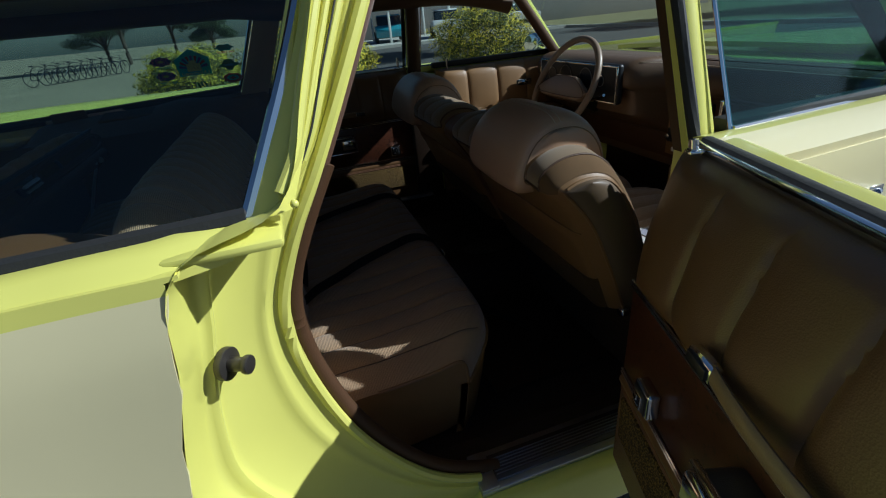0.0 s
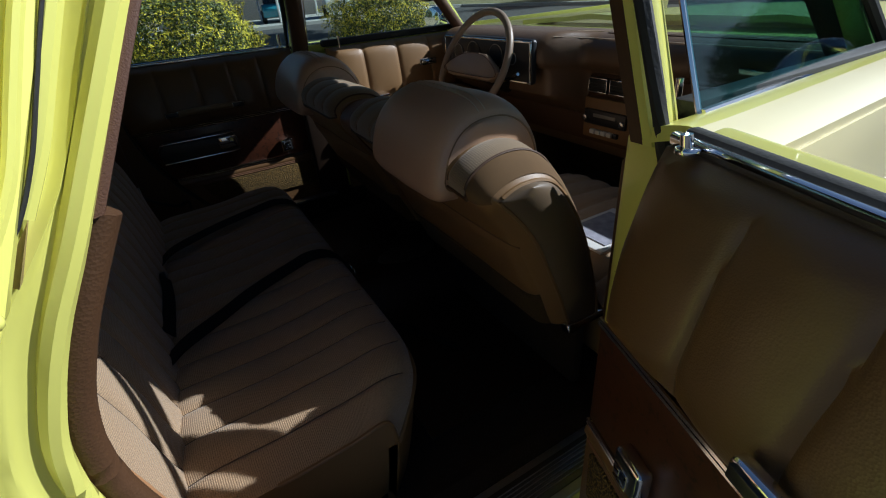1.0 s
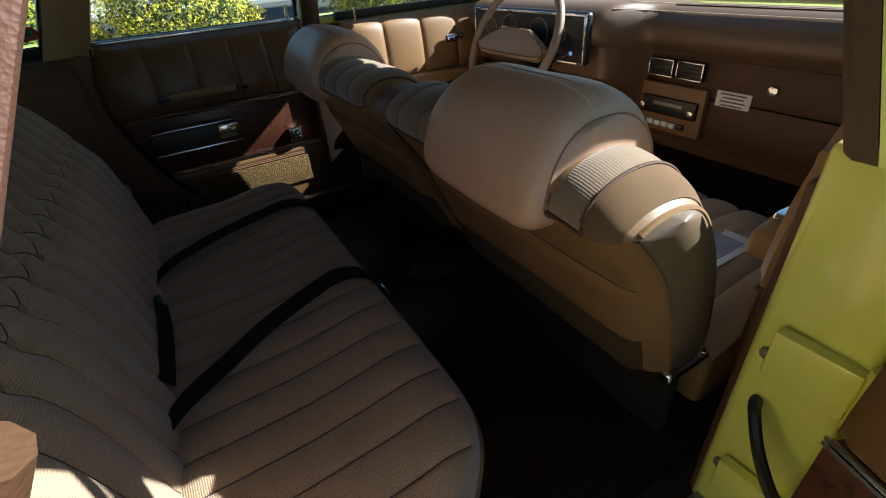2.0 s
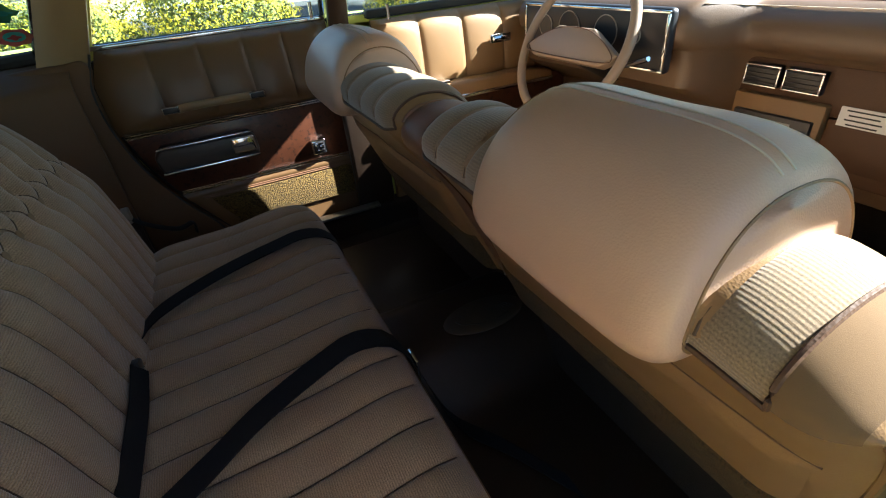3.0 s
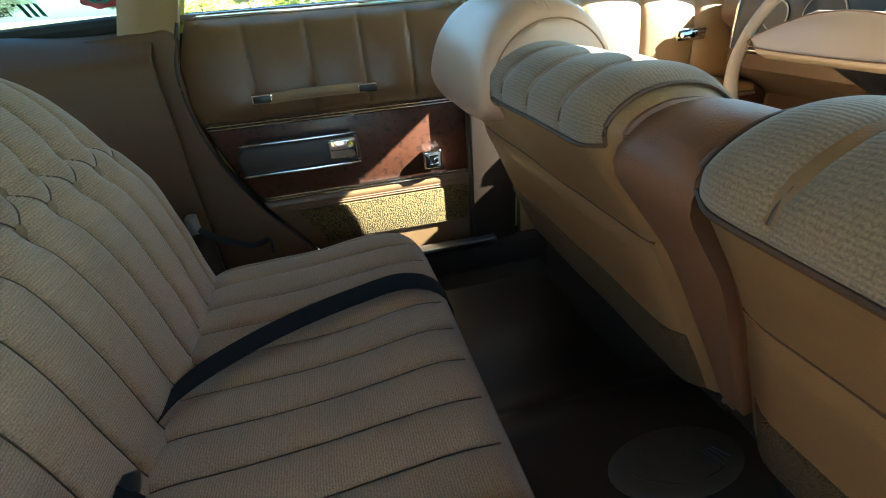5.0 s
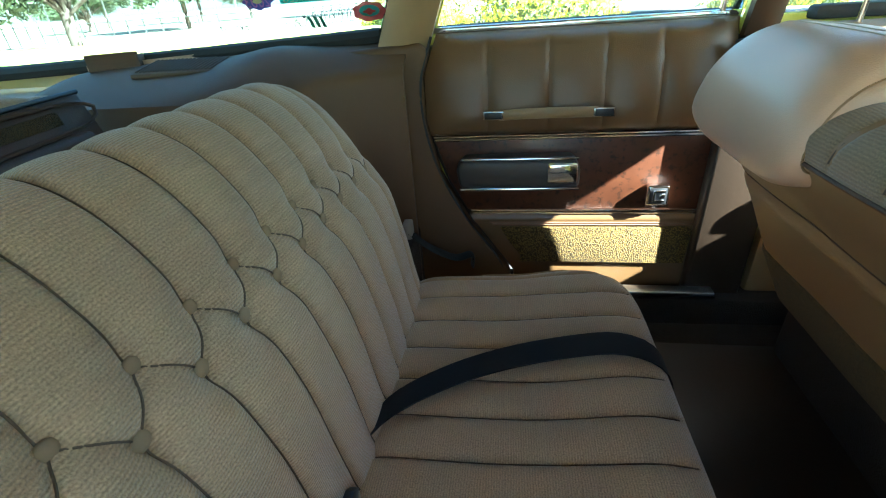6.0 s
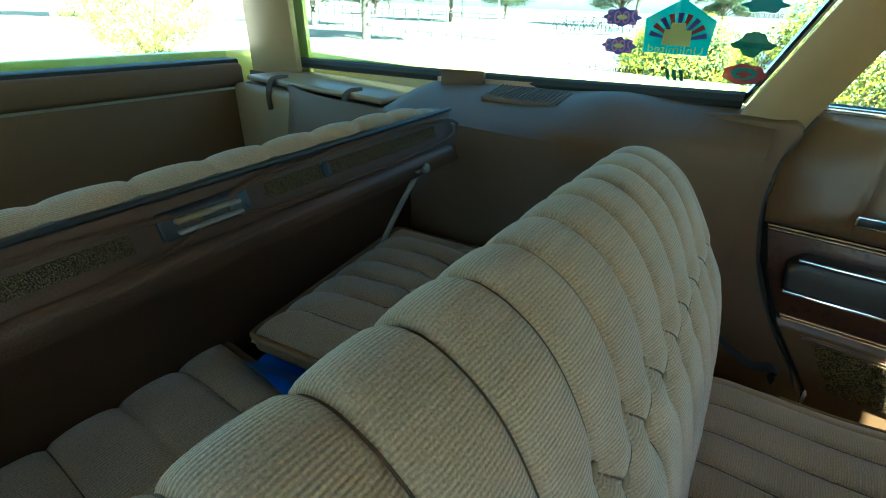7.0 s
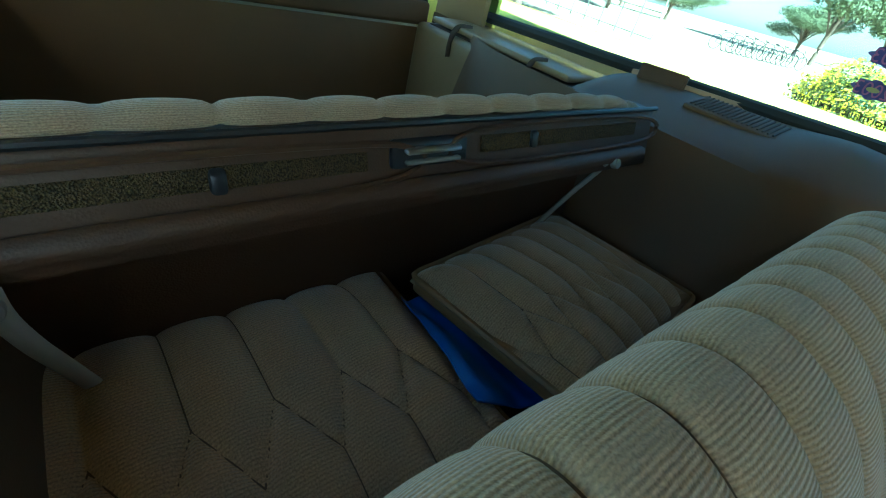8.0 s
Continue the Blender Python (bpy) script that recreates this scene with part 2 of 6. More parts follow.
def tube(pts, r, n=8, steps=None, flat=1.0, closed=False, up=(0, 0, 1)):
    """A round or flattened bar along a smooth line."""
    line = catmull(pts, steps or max(8, 6 * len(pts)), closed)
    bm = bmesh.new()
    rings = []
    for i, p in enumerate(line):
        a = line[(i - 1) % len(line)] if closed or i else p
        b = line[(i + 1) % len(line)] if closed or i < len(line) - 1 else p
        d = (b - a).normalized()
        s = d.cross(Vector(up))
        s = s.normalized() if s.length > 1e-4 else Vector((1, 0, 0))
        u = s.cross(d)
        rings.append([bm.verts.new(p + s * r * math.cos(2 * math.pi * k / n) + u * r * flat * math.sin(2 * math.pi * k / n)) for k in range(n)])
    last = len(rings) if closed else len(rings) - 1
    for i in range(last):
        A, B = rings[i], rings[(i + 1) % len(rings)]
        for k in range(n):
            bm.faces.new((A[k], A[(k + 1) % n], B[(k + 1) % n], B[k]))
    if not closed:
        bm.faces.new(rings[0][::-1]); bm.faces.new(rings[-1])
    bmesh.ops.recalc_face_normals(bm, faces=bm.faces)
    return bm


def sheet(nu, nv, f, uvf=None, thick=None, closed_u=False):
    """A surface f(u, v), u and v from 0 to 1, with a UV map; thick: a vector or a function that gives the back."""
    bm = bmesh.new()
    uvl = bm.loops.layers.uv.new("UVMap")
    g = [[bm.verts.new(f(i / (nu - 1), j / (nv - 1))) for j in range(nv)] for i in range(nu)]
    for i in range(nu - 1):
        for j in range(nv - 1):
            fc = bm.faces.new((g[i][j], g[i + 1][j], g[i + 1][j + 1], g[i][j + 1]))
            for lp, (a, b) in zip(fc.loops, ((i, j), (i + 1, j), (i + 1, j + 1), (i, j + 1))):
                u, v = a / (nu - 1), b / (nv - 1)
                lp[uvl].uv = uvf(u, v) if uvf else (u, v)
    if thick is not None:
        t = Vector(thick)
        h = [[bm.verts.new(g[i][j].co + t) for j in range(nv)] for i in range(nu)]
        for i in range(nu - 1):
            for j in range(nv - 1):
                bm.faces.new((h[i][j], h[i][j + 1], h[i + 1][j + 1], h[i + 1][j]))
        for i in range(nu - 1):
            bm.faces.new((g[i][0], h[i][0], h[i + 1][0], g[i + 1][0]))
            bm.faces.new((g[i][-1], g[i + 1][-1], h[i + 1][-1], h[i][-1]))
        for j in range(nv - 1):
            bm.faces.new((g[0][j], g[0][j + 1], h[0][j + 1], h[0][j]))
            bm.faces.new((g[-1][j], h[-1][j], h[-1][j + 1], g[-1][j + 1]))
    bmesh.ops.recalc_face_normals(bm, faces=bm.faces)
    return bm


def strip(line, side, thick):
    """A band along a line of points, side: a vector across, thick: a vector through."""
    return sheet(len(line), 2, lambda u, v: line[round(u * (len(line) - 1))] + Vector(side) * (v - 0.5), thick=thick)


def bars(x, y0, y1, z0, z1, r):
    """A thin rectangular frame in a plane across x."""
    return join(*[rbox(((x), (y0 + y1) / 2, z), (2 * r, y1 - y0 + 2 * r, 2 * r), r * 0.5) for z in (z0, z1)], *[rbox((x, y, (z0 + z1) / 2), (2 * r, 2 * r, z1 - z0 - 2 * r), r * 0.5) for y in (y0, y1)])


def ball(c, r, flat=(1, 1, 1), n=12):
    bm = bmesh.new()
    bmesh.ops.create_uvsphere(bm, u_segments=n, v_segments=max(6, n // 2 + 1), radius=r)
    bmesh.ops.scale(bm, vec=flat, verts=bm.verts)
    bmesh.ops.translate(bm, vec=c, verts=bm.verts)
    return bm


def disc(c, r, axis, depth, bevel=0.002, n=24):
    a = Vector(axis).normalized()
    bm = bmesh.new()
    bmesh.ops.create_cone(bm, cap_ends=True, segments=n, radius1=r, radius2=r, depth=depth)
    if bevel:
        bmesh.ops.bevel(bm, geom=[e for e in bm.edges if e.calc_face_angle(0) > 0.8], offset=bevel, segments=2, profile=0.5, affect="EDGES")
    bmesh.ops.rotate(bm, matrix=Vector((0, 0, 1)).rotation_difference(a).to_matrix(), verts=bm.verts)
    bmesh.ops.translate(bm, vec=c, verts=bm.verts)
    return bm


def along(line, v):
    """The place at a share v of the way along a list of points."""
    s = min(max(v, 0.0), 1.0) * (len(line) - 1)
    i = min(int(s), len(line) - 2)
    a, b = line[i], line[i + 1]
    return a + (b - a) * (s - i)


def groove(y, seams, width, depth, half=0.036, swell=0.0):
    """How far a padded surface sinks at the seams, and swells between them."""
    d = min(abs(y - s) for s in seams)
    return -depth * math.exp(-(d / width) ** 1.2) - swell * max(0.0, 1 - d / half) ** 2

# ---- ground and car body ----
GROUND = -0.06


def profile(pts, n):
    return catmull([(p[0], 0, p[1]) for p in pts], n)


body = thing("station_wagon", "pale yellow vintage station wagon with cream side panels, parked on asphalt", "car")

# floor pan with the tunnel, footwells and the step under the rear seat
def floor_z(x, y):
    hump = 0.13 * math.exp(-(y / 0.15) ** 4)
    return 0.285 + hump + 0.010 * noise.noise(Vector((x * 4, y * 4, 0)))


part("floor_pan", sheet(40, 40, lambda u, v: Vector((-0.80 + 1.85 * u, -0.76 + 1.52 * v, floor_z(-0.80 + 1.85 * u, -0.76 + 1.52 * v))), thick=(0, 0, -0.03)), FLOOR_CARPET, body, "dark brown carpeted car floor")
part("floor_mat", sheet(26, 44, lambda u, v: Vector((-0.33 + 0.37 * u, -0.62 + 1.24 * v, floor_z(0, -0.62 + 1.24 * v) + 0.014)), thick=(0, 0, -0.006)), MAT_RUBBER, body, "brown moulded rubber floor mat")
# shell-like emblem moulded on a worn raised patch of the mat over the tunnel
part("mat_patch", ball((-0.095, -0.055, 0.4265), 0.10, (1.0, 0.52, 0.10), 28), mat("worn tan rubber", (0.052, 0.036, 0.021), 0.5, grain=0.3, scale=120, bump_dist=0.001, vary=0.35, vscale=30), body, "worn tan patch of the rubber mat with a shell emblem")
for k in range(10):
    a = radians(-42 + 9 * k)
    p = Vector((-0.062, -0.045, 0.4335))
    d = Vector((math.sin(a), -math.cos(a), 0))
    part("mat_rib", tube([p + 0.010 * d + Vector((0.004 * k - 0.02, 0, 0.002)), p + 0.034 * d + Vector((0.004 * k - 0.02, 0, 0.0))], 0.0016, 6, 4), RUBBER, body)
part("mat_emblem", tube([(-0.155, -0.070, 0.4330), (-0.125, -0.084, 0.4330), (-0.10, -0.090, 0.4320), (-0.07, -0.088, 0.4325), (-0.045, -0.082, 0.4320), (-0.02, -0.060, 0.4300)], 0.0016, 6, 30), RUBBER, body)
for x, y, dx in ((-0.150, -0.040, 0.010), (-0.130, -0.030, -0.004), (-0.165, -0.055, 0.006), (-0.115, -0.048, 0.008), (-0.140, -0.058, 0.004)):
    part("mat_mark", tube([(x, y, 0.4340), (x + dx, y - 0.012, 0.4340)], 0.0014, 6, 4), RUBBER, body)

# right door opening: inner flange line and outer cut line of the rear jamb
FLANGE = [(-0.60, -0.775, 1.27), (-0.665, -0.82, 1.15), (-0.725, -0.845, 1.04), (-0.775, -0.85, 0.95), (-0.808, -0.845, 0.85), (-0.80, -0.84, 0.73), (-0.755, -0.835, 0.58), (-0.68, -0.83, 0.45), (-0.60, -0.83, 0.37), (-0.50, -0.83, 0.325)]
OUTER = [(-0.67, -0.835, 1.27), (-0.715, -0.885, 1.15), (-0.765, -0.935, 1.035), (-0.875, -0.978, 1.0), (-0.905, -0.985, 0.88), (-0.94, -0.985, 0.74), (-0.945, -0.98, 0.62), (-0.88, -0.97, 0.50), (-0.74, -0.955, 0.37), (-0.52, -0.94, 0.27)]
NJ = 60
fl, ou = ([p + Vector((0.055, -0.026, 0.0)) for p in catmull(line, NJ)] for line in (FLANGE, OUTER))


def jamb(u, v):
    i = round(u * (NJ - 1))
    a, b = ou[i], fl[i]
    if v < 0.25:
        w = v / 0.25
        return a + Vector((0.006, 0.055, 0.0)) * w + (b - a) * 0.06 * w
    w = (v - 0.25) / 0.75
    base = (a + Vector((0.006, 0.055, 0)) + (b - a) * 0.06).lerp(b, w)
    dent = 0.018 * math.sin(math.pi * w)
    ridge = 0.012 * math.exp(-((w - 0.13) / 0.05) ** 2) + 0.008 * math.exp(-((w - 0.80) / 0.05) ** 2)
    return base + Vector((-0.5, 0.4, 0)) * (dent - ridge)


part("rear_door_jamb", sheet(NJ, 40, jamb), YELLOW, body, "pale yellow painted door jamb")
for k, r in ((0.22, 0.007), (0.45, 0.004), (0.70, 0.006)):
    part("pillar_ridge", tube([ou[i].lerp(fl[i], k) + Vector((-0.010, -0.004, 0)) for i in range(0, 14, 2)], r, 8, 40), YELLOW, body)
part("pillar_gap", tube([ou[i].lerp(fl[i], 0.56) + Vector((-0.006, -0.001, 0)) for i in range(0, 16, 2)], 0.0013, 6, 40), RUBBER, body)
part("jamb_flange", tube([p + Vector((0.004, 0.0, 0)) for p in fl[::3]], 0.009, 8, 60), YELLOW, body)
part("windlace", tube([p + Vector((0.016, 0.022, 0)) for p in fl[14::3]], 0.014, 10, 60), VINYL_DARK, body, "brown vinyl-covered edging")
garn = [p + Vector((0.008, 0.002, 0)) for p in fl[0:15]]
part("pillar_garnish", sheet(15, 6, lambda u, v: garn[round(u * 14)] + Vector((0.004 * v, 0.026 * v, 0.004 * v)) + Vector((0.012, -0.010, 0)) * math.sin(math.pi * v), thick=(-0.006, 0.012, 0)), mat("grained brown pillar vinyl", (0.13, 0.066, 0.042), 0.4, grain=0.4, scale=800, kind="voronoi", bump_dist=0.0006), body, "coarse-grained brown pillar trim")
striker = part("striker", join(disc((-0.822, -0.937, 0.84), 0.021, (1, -0.5, 0), 0.010), disc((-0.809, -0.944, 0.84), 0.009, (1, -0.5, 0), 0.026), disc((-0.797, -0.950, 0.84), 0.012, (1, -0.5, 0), 0.008)), mat("dark steel", (0.09, 0.08, 0.07), 0.4, 0.7, vary=0.2), body, "dark steel door striker")
part("jamb_knob", ball((-0.697, -0.951, 1.030), 0.005), YELLOW, body)


def skin(x0, x1, zs, name, material, side=-1, label="", nx=30, cut=None):
    """A stretch of the car's outer side between two heights."""
    def f(u, v):
        z = zs[0] + (zs[1] - zs[0]) * v
        lo = x0(z) if callable(x0) else x0
        x = lo + (x1 - lo) * u
        return Vector((x, side * side_y(x, z), z))
    return part(name, sheet(nx, 10, f, thick=(0, -side * 0.012, 0)), material, body, label)


def side_y(x, z):
    """Half-width of the car's side at a place: a shoulder, tucked under and drawn in at the ends."""
    k = max(0.0, min(1.0, (-0.85 - x) / 0.55))
    y = 0.985 + 0.028 * (x < -0.8) + 0.034 * k * k * (3 - 2 * k) - 0.05 * max(0, z - 0.64) * k - 0.16 * max(0, z - 0.93) - 0.10 * max(0, 0.55 - z) - 0.06 * max(0, x) - 0.04 * max(0, -1.5 - x) ** 1.5
    return y


def cut_x(z):
    """Where the rear door's cut runs on the quarter panel."""
    best = min(ou, key=lambda p: abs(p.z - z) + (0.5 if p.x > -0.8 and z > 0.45 and z < 0.99 else 0))
    return best.x


for side, tag in ((-1, "right"), (1, "left")):
    q = cut_x if side < 0 else (lambda z: -0.86)
    skin(q, -2.52, (0.982, 1.0), "quarter_panel_top", YELLOW, side)
    skin(q, -2.52, (0.645, 0.982), "quarter_panel", CREAM, side, "cream film on the quarter panel")
    skin(q, -1.34, (0.27, 0.63), "quarter_panel_low", YELLOW, side)
    skin(-2.12, -2.52, (0.27, 0.63), "quarter_panel_tail", YELLOW, side)
    moulding = [Vector((x, side * (side_y(x, 0.637) + 0.004), 0.637)) for x in np.linspace(-0.905, -2.50, 24)]
    part("side_moulding", strip(moulding, (0, 0, 0.022), (0, side * 0.010, 0)), CHROME, body, "chrome side moulding")
    # rear wheel arch panel above the wheel is the cream skin; front wing and hood side
    skin(0.80, 2.25, (0.79, 0.968), "front_wing", CREAM, side)
    skin(0.80, 2.25, (0.968, 0.985), "front_wing_top", YELLOW, side)
    skin(0.80, 1.18, (0.25, 0.775), "front_wing_low", YELLOW, side)
    skin(1.90, 2.25, (0.25, 0.775), "front_wing_nose", YELLOW, side)
    part("wing_moulding", strip([Vector((x, side * (side_y(x, 0.782) + 0.004), 0.782)) for x in np.linspace(0.80, 2.24, 24)], (0, 0, 0.022), (0, side * 0.01, 0)), CHROME, body)
    # rocker panel and sill
    part("rocker", prism([(-0.60, 0.17), (1.10, 0.17), (1.10, 0.315), (-0.60, 0.315)], "y", side * 0.80, side * 0.918, 0.02, 3), YELLOW, body)
    plate = rbox((-0.245, side * 0.84, 0.322), (0.48, 0.095, 0.012), 0.003)
    sc = part("scuff_plate", plate, ALU, body, "worn aluminium scuff plate with dark centre")
    part("scuff_insert", rbox((-0.245, side * 0.84, 0.3295), (0.40, 0.062, 0.004), 0.001), mat("dark ribbed aluminium", (0.20, 0.20, 0.23), 0.3, 1.0, vary=0.2, vscale=20), sc)
    for k in range(6):
        part("scuff_rib", rbox((-0.245, side * (0.821 + 0.0075 * k), 0.3325), (0.39, 0.0015, 0.003), 0), ALU, sc)
    for x in (-0.465, -0.025):
        part("screw", disc((x, side * 0.84, 0.337), 0.007, (0, 0, 1), 0.005, 0.0015, 12), CHROME, sc)
        part("end_cap", prism([(x - 0.02, side * 0.796), (x + 0.02, side * 0.796), (x + 0.02, side * 0.886), (x - 0.02, side * 0.886)], "z", 0.327, 0.335, 0.002), ALU, sc)

# roof, headliner and pillars
def roof(u, v, dz=0.0, inset=0.0):
    x = 0.36 - 2.79 * u
    half = 0.735 - inset - 0.10 * max(0, x)
    y = half * (2 * v - 1)
    crown = 1.425 - 0.065 * abs(2 * v - 1) ** 2.6 - 0.06 * max(0, x / 0.36) ** 2 - 0.05 * max(0, (-1.8 - x) / 0.63) ** 2
    return Vector((x, y, crown + dz))


part("roof_panel", sheet(40, 24, lambda u, v: roof(u, v)), YELLOW, body, "pale yellow steel roof")
part("headliner", sheet(40, 24, lambda u, v: roof(u, v, -0.05)), HEADLINER, body, "tan cloth headliner")
for side in (-1, 1):
    rail = [roof(u, 1.0 if side > 0 else 0.0, -0.012) for u in np.linspace(0, 1, 20)]
    part("roof_rail", tube([(p.x, p.y + side * 0.012, p.z) for p in rail], 0.026, 10, 50), YELLOW, body)
    part("rail_trim", tube([(p.x, p.y - side * 0.035, p.z - 0.055 - 0.02 * (p.x > -0.75)) for p in rail], 0.038, 10, 50), VINYL_DARK, body)
    part("door_header", tube([(p.x, p.y - side * 0.004, p.z - 0.045) for p in rail if p.x > -0.72], 0.034, 10, 40), YELLOW, body)
    part("drip_rail", tube([(p.x, p.y + side * 0.040, p.z + 0.002) for p in rail], 0.006, 6, 50), CHROME, body)


def pillar(side, foot, head, wide, name, outer=YELLOW, inner=PLASTIC):
    """A roof pillar: painted outside, trimmed inside. foot and head: x of both edges, half-width y, z."""
    (a0, a1, ay, az), (b0, b1, by, bz) = foot, head
    def f(u, v, off):
        x = (a0 + (a1 - a0) * u) * (1 - v) + (b0 + (b1 - b0) * u) * v
        y = ay + (by - ay) * v
        return Vector((x, side * (y + off + 0.012 * math.sin(math.pi * u)), az + (bz - az) * v))
    part(name, sheet(7, 12, lambda u, v: f(u, v, wide), thick=(0, -side * 0.014, 0)), outer, body)
    part(name + "_trim", sheet(9, 12, lambda u, v: f(u, v, 0.0) - Vector((0, side * 0.03 * math.sin(math.pi * u), 0)), thick=(0, side * 0.02, 0)), inner, body)


for side in (-1, 1):
    px = 0.015 if side < 0 else -0.105
    bx = -0.055 if side < 0 else -0.105              # the upper pillar stands a little behind the post
    pillar(side, (bx, bx + 0.06, 0.815, 0.95), (bx - 0.005, bx + 0.05, 0.690, 1.32), 0.035, "centre_pillar", inner=VINYL_DARK)
    if side > 0:
        pillar(side, (-0.875, -0.758, 0.80, 0.95), (-0.70, -0.60, 0.705, 1.34), 0.07, "rear_pillar", inner=PLASTIC_TAN)
    else:
        pillar(side, (-0.745, -0.70, 0.875, 1.02), (-0.605, -0.545, 0.725, 1.345), 0.06, "rear_pillar", inner=PLASTIC_TAN)
    pillar(side, (-2.46, -2.20, 0.79, 0.90), (-2.32, -2.10, 0.69, 1.33), 0.07, "tail_pillar", inner=PLASTIC_TAN)
    part("screen_pillar", tube([(0.70, side * 0.785, 0.95), (0.52, side * 0.735, 1.16), (0.35, side * 0.68, 1.34)], 0.026, 10, 24), YELLOW, body)
    part("screen_pillar_trim", tube([(0.69, side * 0.755, 0.94), (0.505, side * 0.71, 1.145), (0.34, side * 0.655, 1.315)], 0.024, 10, 24), VINYL_DARK, body)
    # black weatherstrip on the rear edge of the centre pillar and the painted post under it
    part("weatherstrip", tube([(px - 0.002, side * 0.87, 0.34), (px + 0.002, side * 0.875, 0.70), (bx - 0.004, side * 0.868, 0.96), (bx - 0.006, side * 0.80, 1.15), (bx - 0.008, side * 0.735, 1.32)], 0.010, 8, 40), RUBBER, body)
    part("centre_post", prism([(px - (0.045 if side < 0 else -0.005), side * 0.785), (px + 0.06, side * 0.775), (px + 0.06, side * 0.92), (px - (0.055 if side < 0 else -0.005), side * 0.905)], "z", 0.30, 0.955, 0.012, 3), YELLOW if side < 0 else VINYL_DARK, body)
    # the left trim's near-black material stands in for the shade that lies on it
    part("post_trim", rbox((px + 0.0 if side < 0 else -0.068, side * (0.785 if side < 0 else 0.765), 0.60 if side < 0 else 0.62), (0.075 if side < 0 else 0.135, 0.022 if side < 0 else 0.035, 0.62 if side < 0 else 0.66), 0.010, 3), VINYL_DARK if side < 0 else MAT_RUBBER, body)
    for z in (0.68, 0.44):
        part("screw", disc((px - 0.050, side * 0.81, z), 0.009, (-1, 0, 0), 0.008, 0.002, 12), GREY_METAL, body)
part("corner_plate", rbox((-0.775, -0.942, 1.002), (0.12, 0.085, 0.012), 0.005, 2), YELLOW, body)
for z in (0.44, 0.70):
    part("door_hinge", join(rbox((-0.048, -0.86, z), (0.02, 0.09, 0.07), 0.004), disc((-0.045, -0.915, z), 0.013, (0, 0, 1), 0.09)), YELLOW, body)
part("check_strap", tube([(-0.035, -0.82, 0.60), (-0.06, -0.83, 0.605), (-0.085, -0.86, 0.57), (-0.10, -0.90, 0.53), (-0.10, -0.94, 0.50)], 0.008, 8, 30), PLASTIC_BLACK, body, "black door check strap")

# quarter windows, tailgate glass, windscreen
def pane(name, corners, parent, n=8, material=GLASS, label=""):
    a, b, c, d = (Vector(p) for p in corners)
    ob = part(name, sheet(n, n, lambda u, v: a.lerp(b, u).lerp(d.lerp(c, u), v), thick=(a - b).cross(a - d).normalized() * 0.004), material, parent, label)
    ob.visible_shadow = False
    return ob


for side in (-1, 1):
    f = -0.750 if side < 0 else -0.87
    zb = 1.018 if side < 0 else 0.985
    gy, ty = (0.92, 0.78) if side < 0 else (0.85, 0.745)
    pane("quarter_window", [(f, side * gy, zb), (-2.24, side * (gy - 0.025), 0.945), (-2.16, side * (ty - 0.015), 1.33), (f + 0.15, side * ty, 1.34)], body, 8, GLASS if side < 0 else GLASS_SHADE, "large rear side window")
    gasket = catmull([(f, side * (gy + 0.01), zb), (-1.4, side * (gy + 0.005), zb - 0.02), (-2.26, side * (gy - 0.015), 0.94)], 20)
    part("window_gasket", tube(gasket if side < 0 else [p + Vector((0, -0.012, 0.004)) for p in gasket], 0.012 if side < 0 else 0.017, 8, 40), RUBBER, body)
    part("window_edge", tube([(f, side * (gy + 0.01), zb), (f + 0.085, side * (gy - 0.055), 1.18), (f + 0.155, side * (ty + 0.005), 1.34)], 0.008, 8, 20), CHROME, body)
    part("shoulder", sheet(24, 4, lambda u, v: Vector((f - 0.02 - (2.50 + f) * u, side * (side_y(f - 0.02 - (2.50 + f) * u, 0.99) - 0.004 - 0.075 * v), 0.998 + 0.012 * math.sin(math.pi * v) + (0.018 * v if side < 0 else -0.012 * v) * (1 - u) - 0.05 * v * u)), thick=(0, 0, -0.01)), YELLOW, body)
screen = part("windscreen", sheet(16, 10, lambda u, v: Vector(((1.02 - 0.30 * (2 * u - 1) ** 2) * (1 - v) + (0.40 - 0.05 * (2 * u - 1) ** 2) * v, (1.50 - 0.18 * v) * (u - 0.5), 0.94 + 0.40 * v)), thick=(0.004, 0, 0.003)), GLASS, body, "clear windscreen")
screen.visible_shadow = False
pane("tailgate_glass", [(-2.41, 0.66, 0.95), (-2.41, -0.66, 0.95), (-2.28, -0.60, 1.31), (-2.28, 0.60, 1.31)], body, 8, GLASS, "tailgate window")

# hood, cowl, nose and tail
part("hood", sheet(24, 16, lambda u, v: Vector((1.12 + 1.15 * u, (0.86 - 0.05 * u) * (2 * v - 1), 0.965 - 0.05 * u + 0.03 * (1 - (2 * v - 1) ** 2) + 0.012 * math.exp(-((abs(2 * v - 1) - 0.5) / 0.06) ** 2))), thick=(0, 0, -0.02)), YELLOW, body, "pale yellow hood")
part("cowl", rbox((1.12, 0, 0.925), (0.20, 1.56, 0.05), 0.015), YELLOW, body)
part("nose", rbox((2.26, 0, 0.66), (0.05, 1.70, 0.50), 0.02), YELLOW, body)
part("front_bumper", rbox((2.36, 0, 0.47), (0.12, 1.84, 0.17), 0.04, 3), CHROME, body)
part("rear_bumper", rbox((-2.60, 0, 0.47), (0.12, 1.84, 0.17), 0.04, 3), CHROME, body)
part("tail_panel", rbox((-2.51, 0, 0.64), (0.03, 1.84, 0.66), 0.012), YELLOW, body)
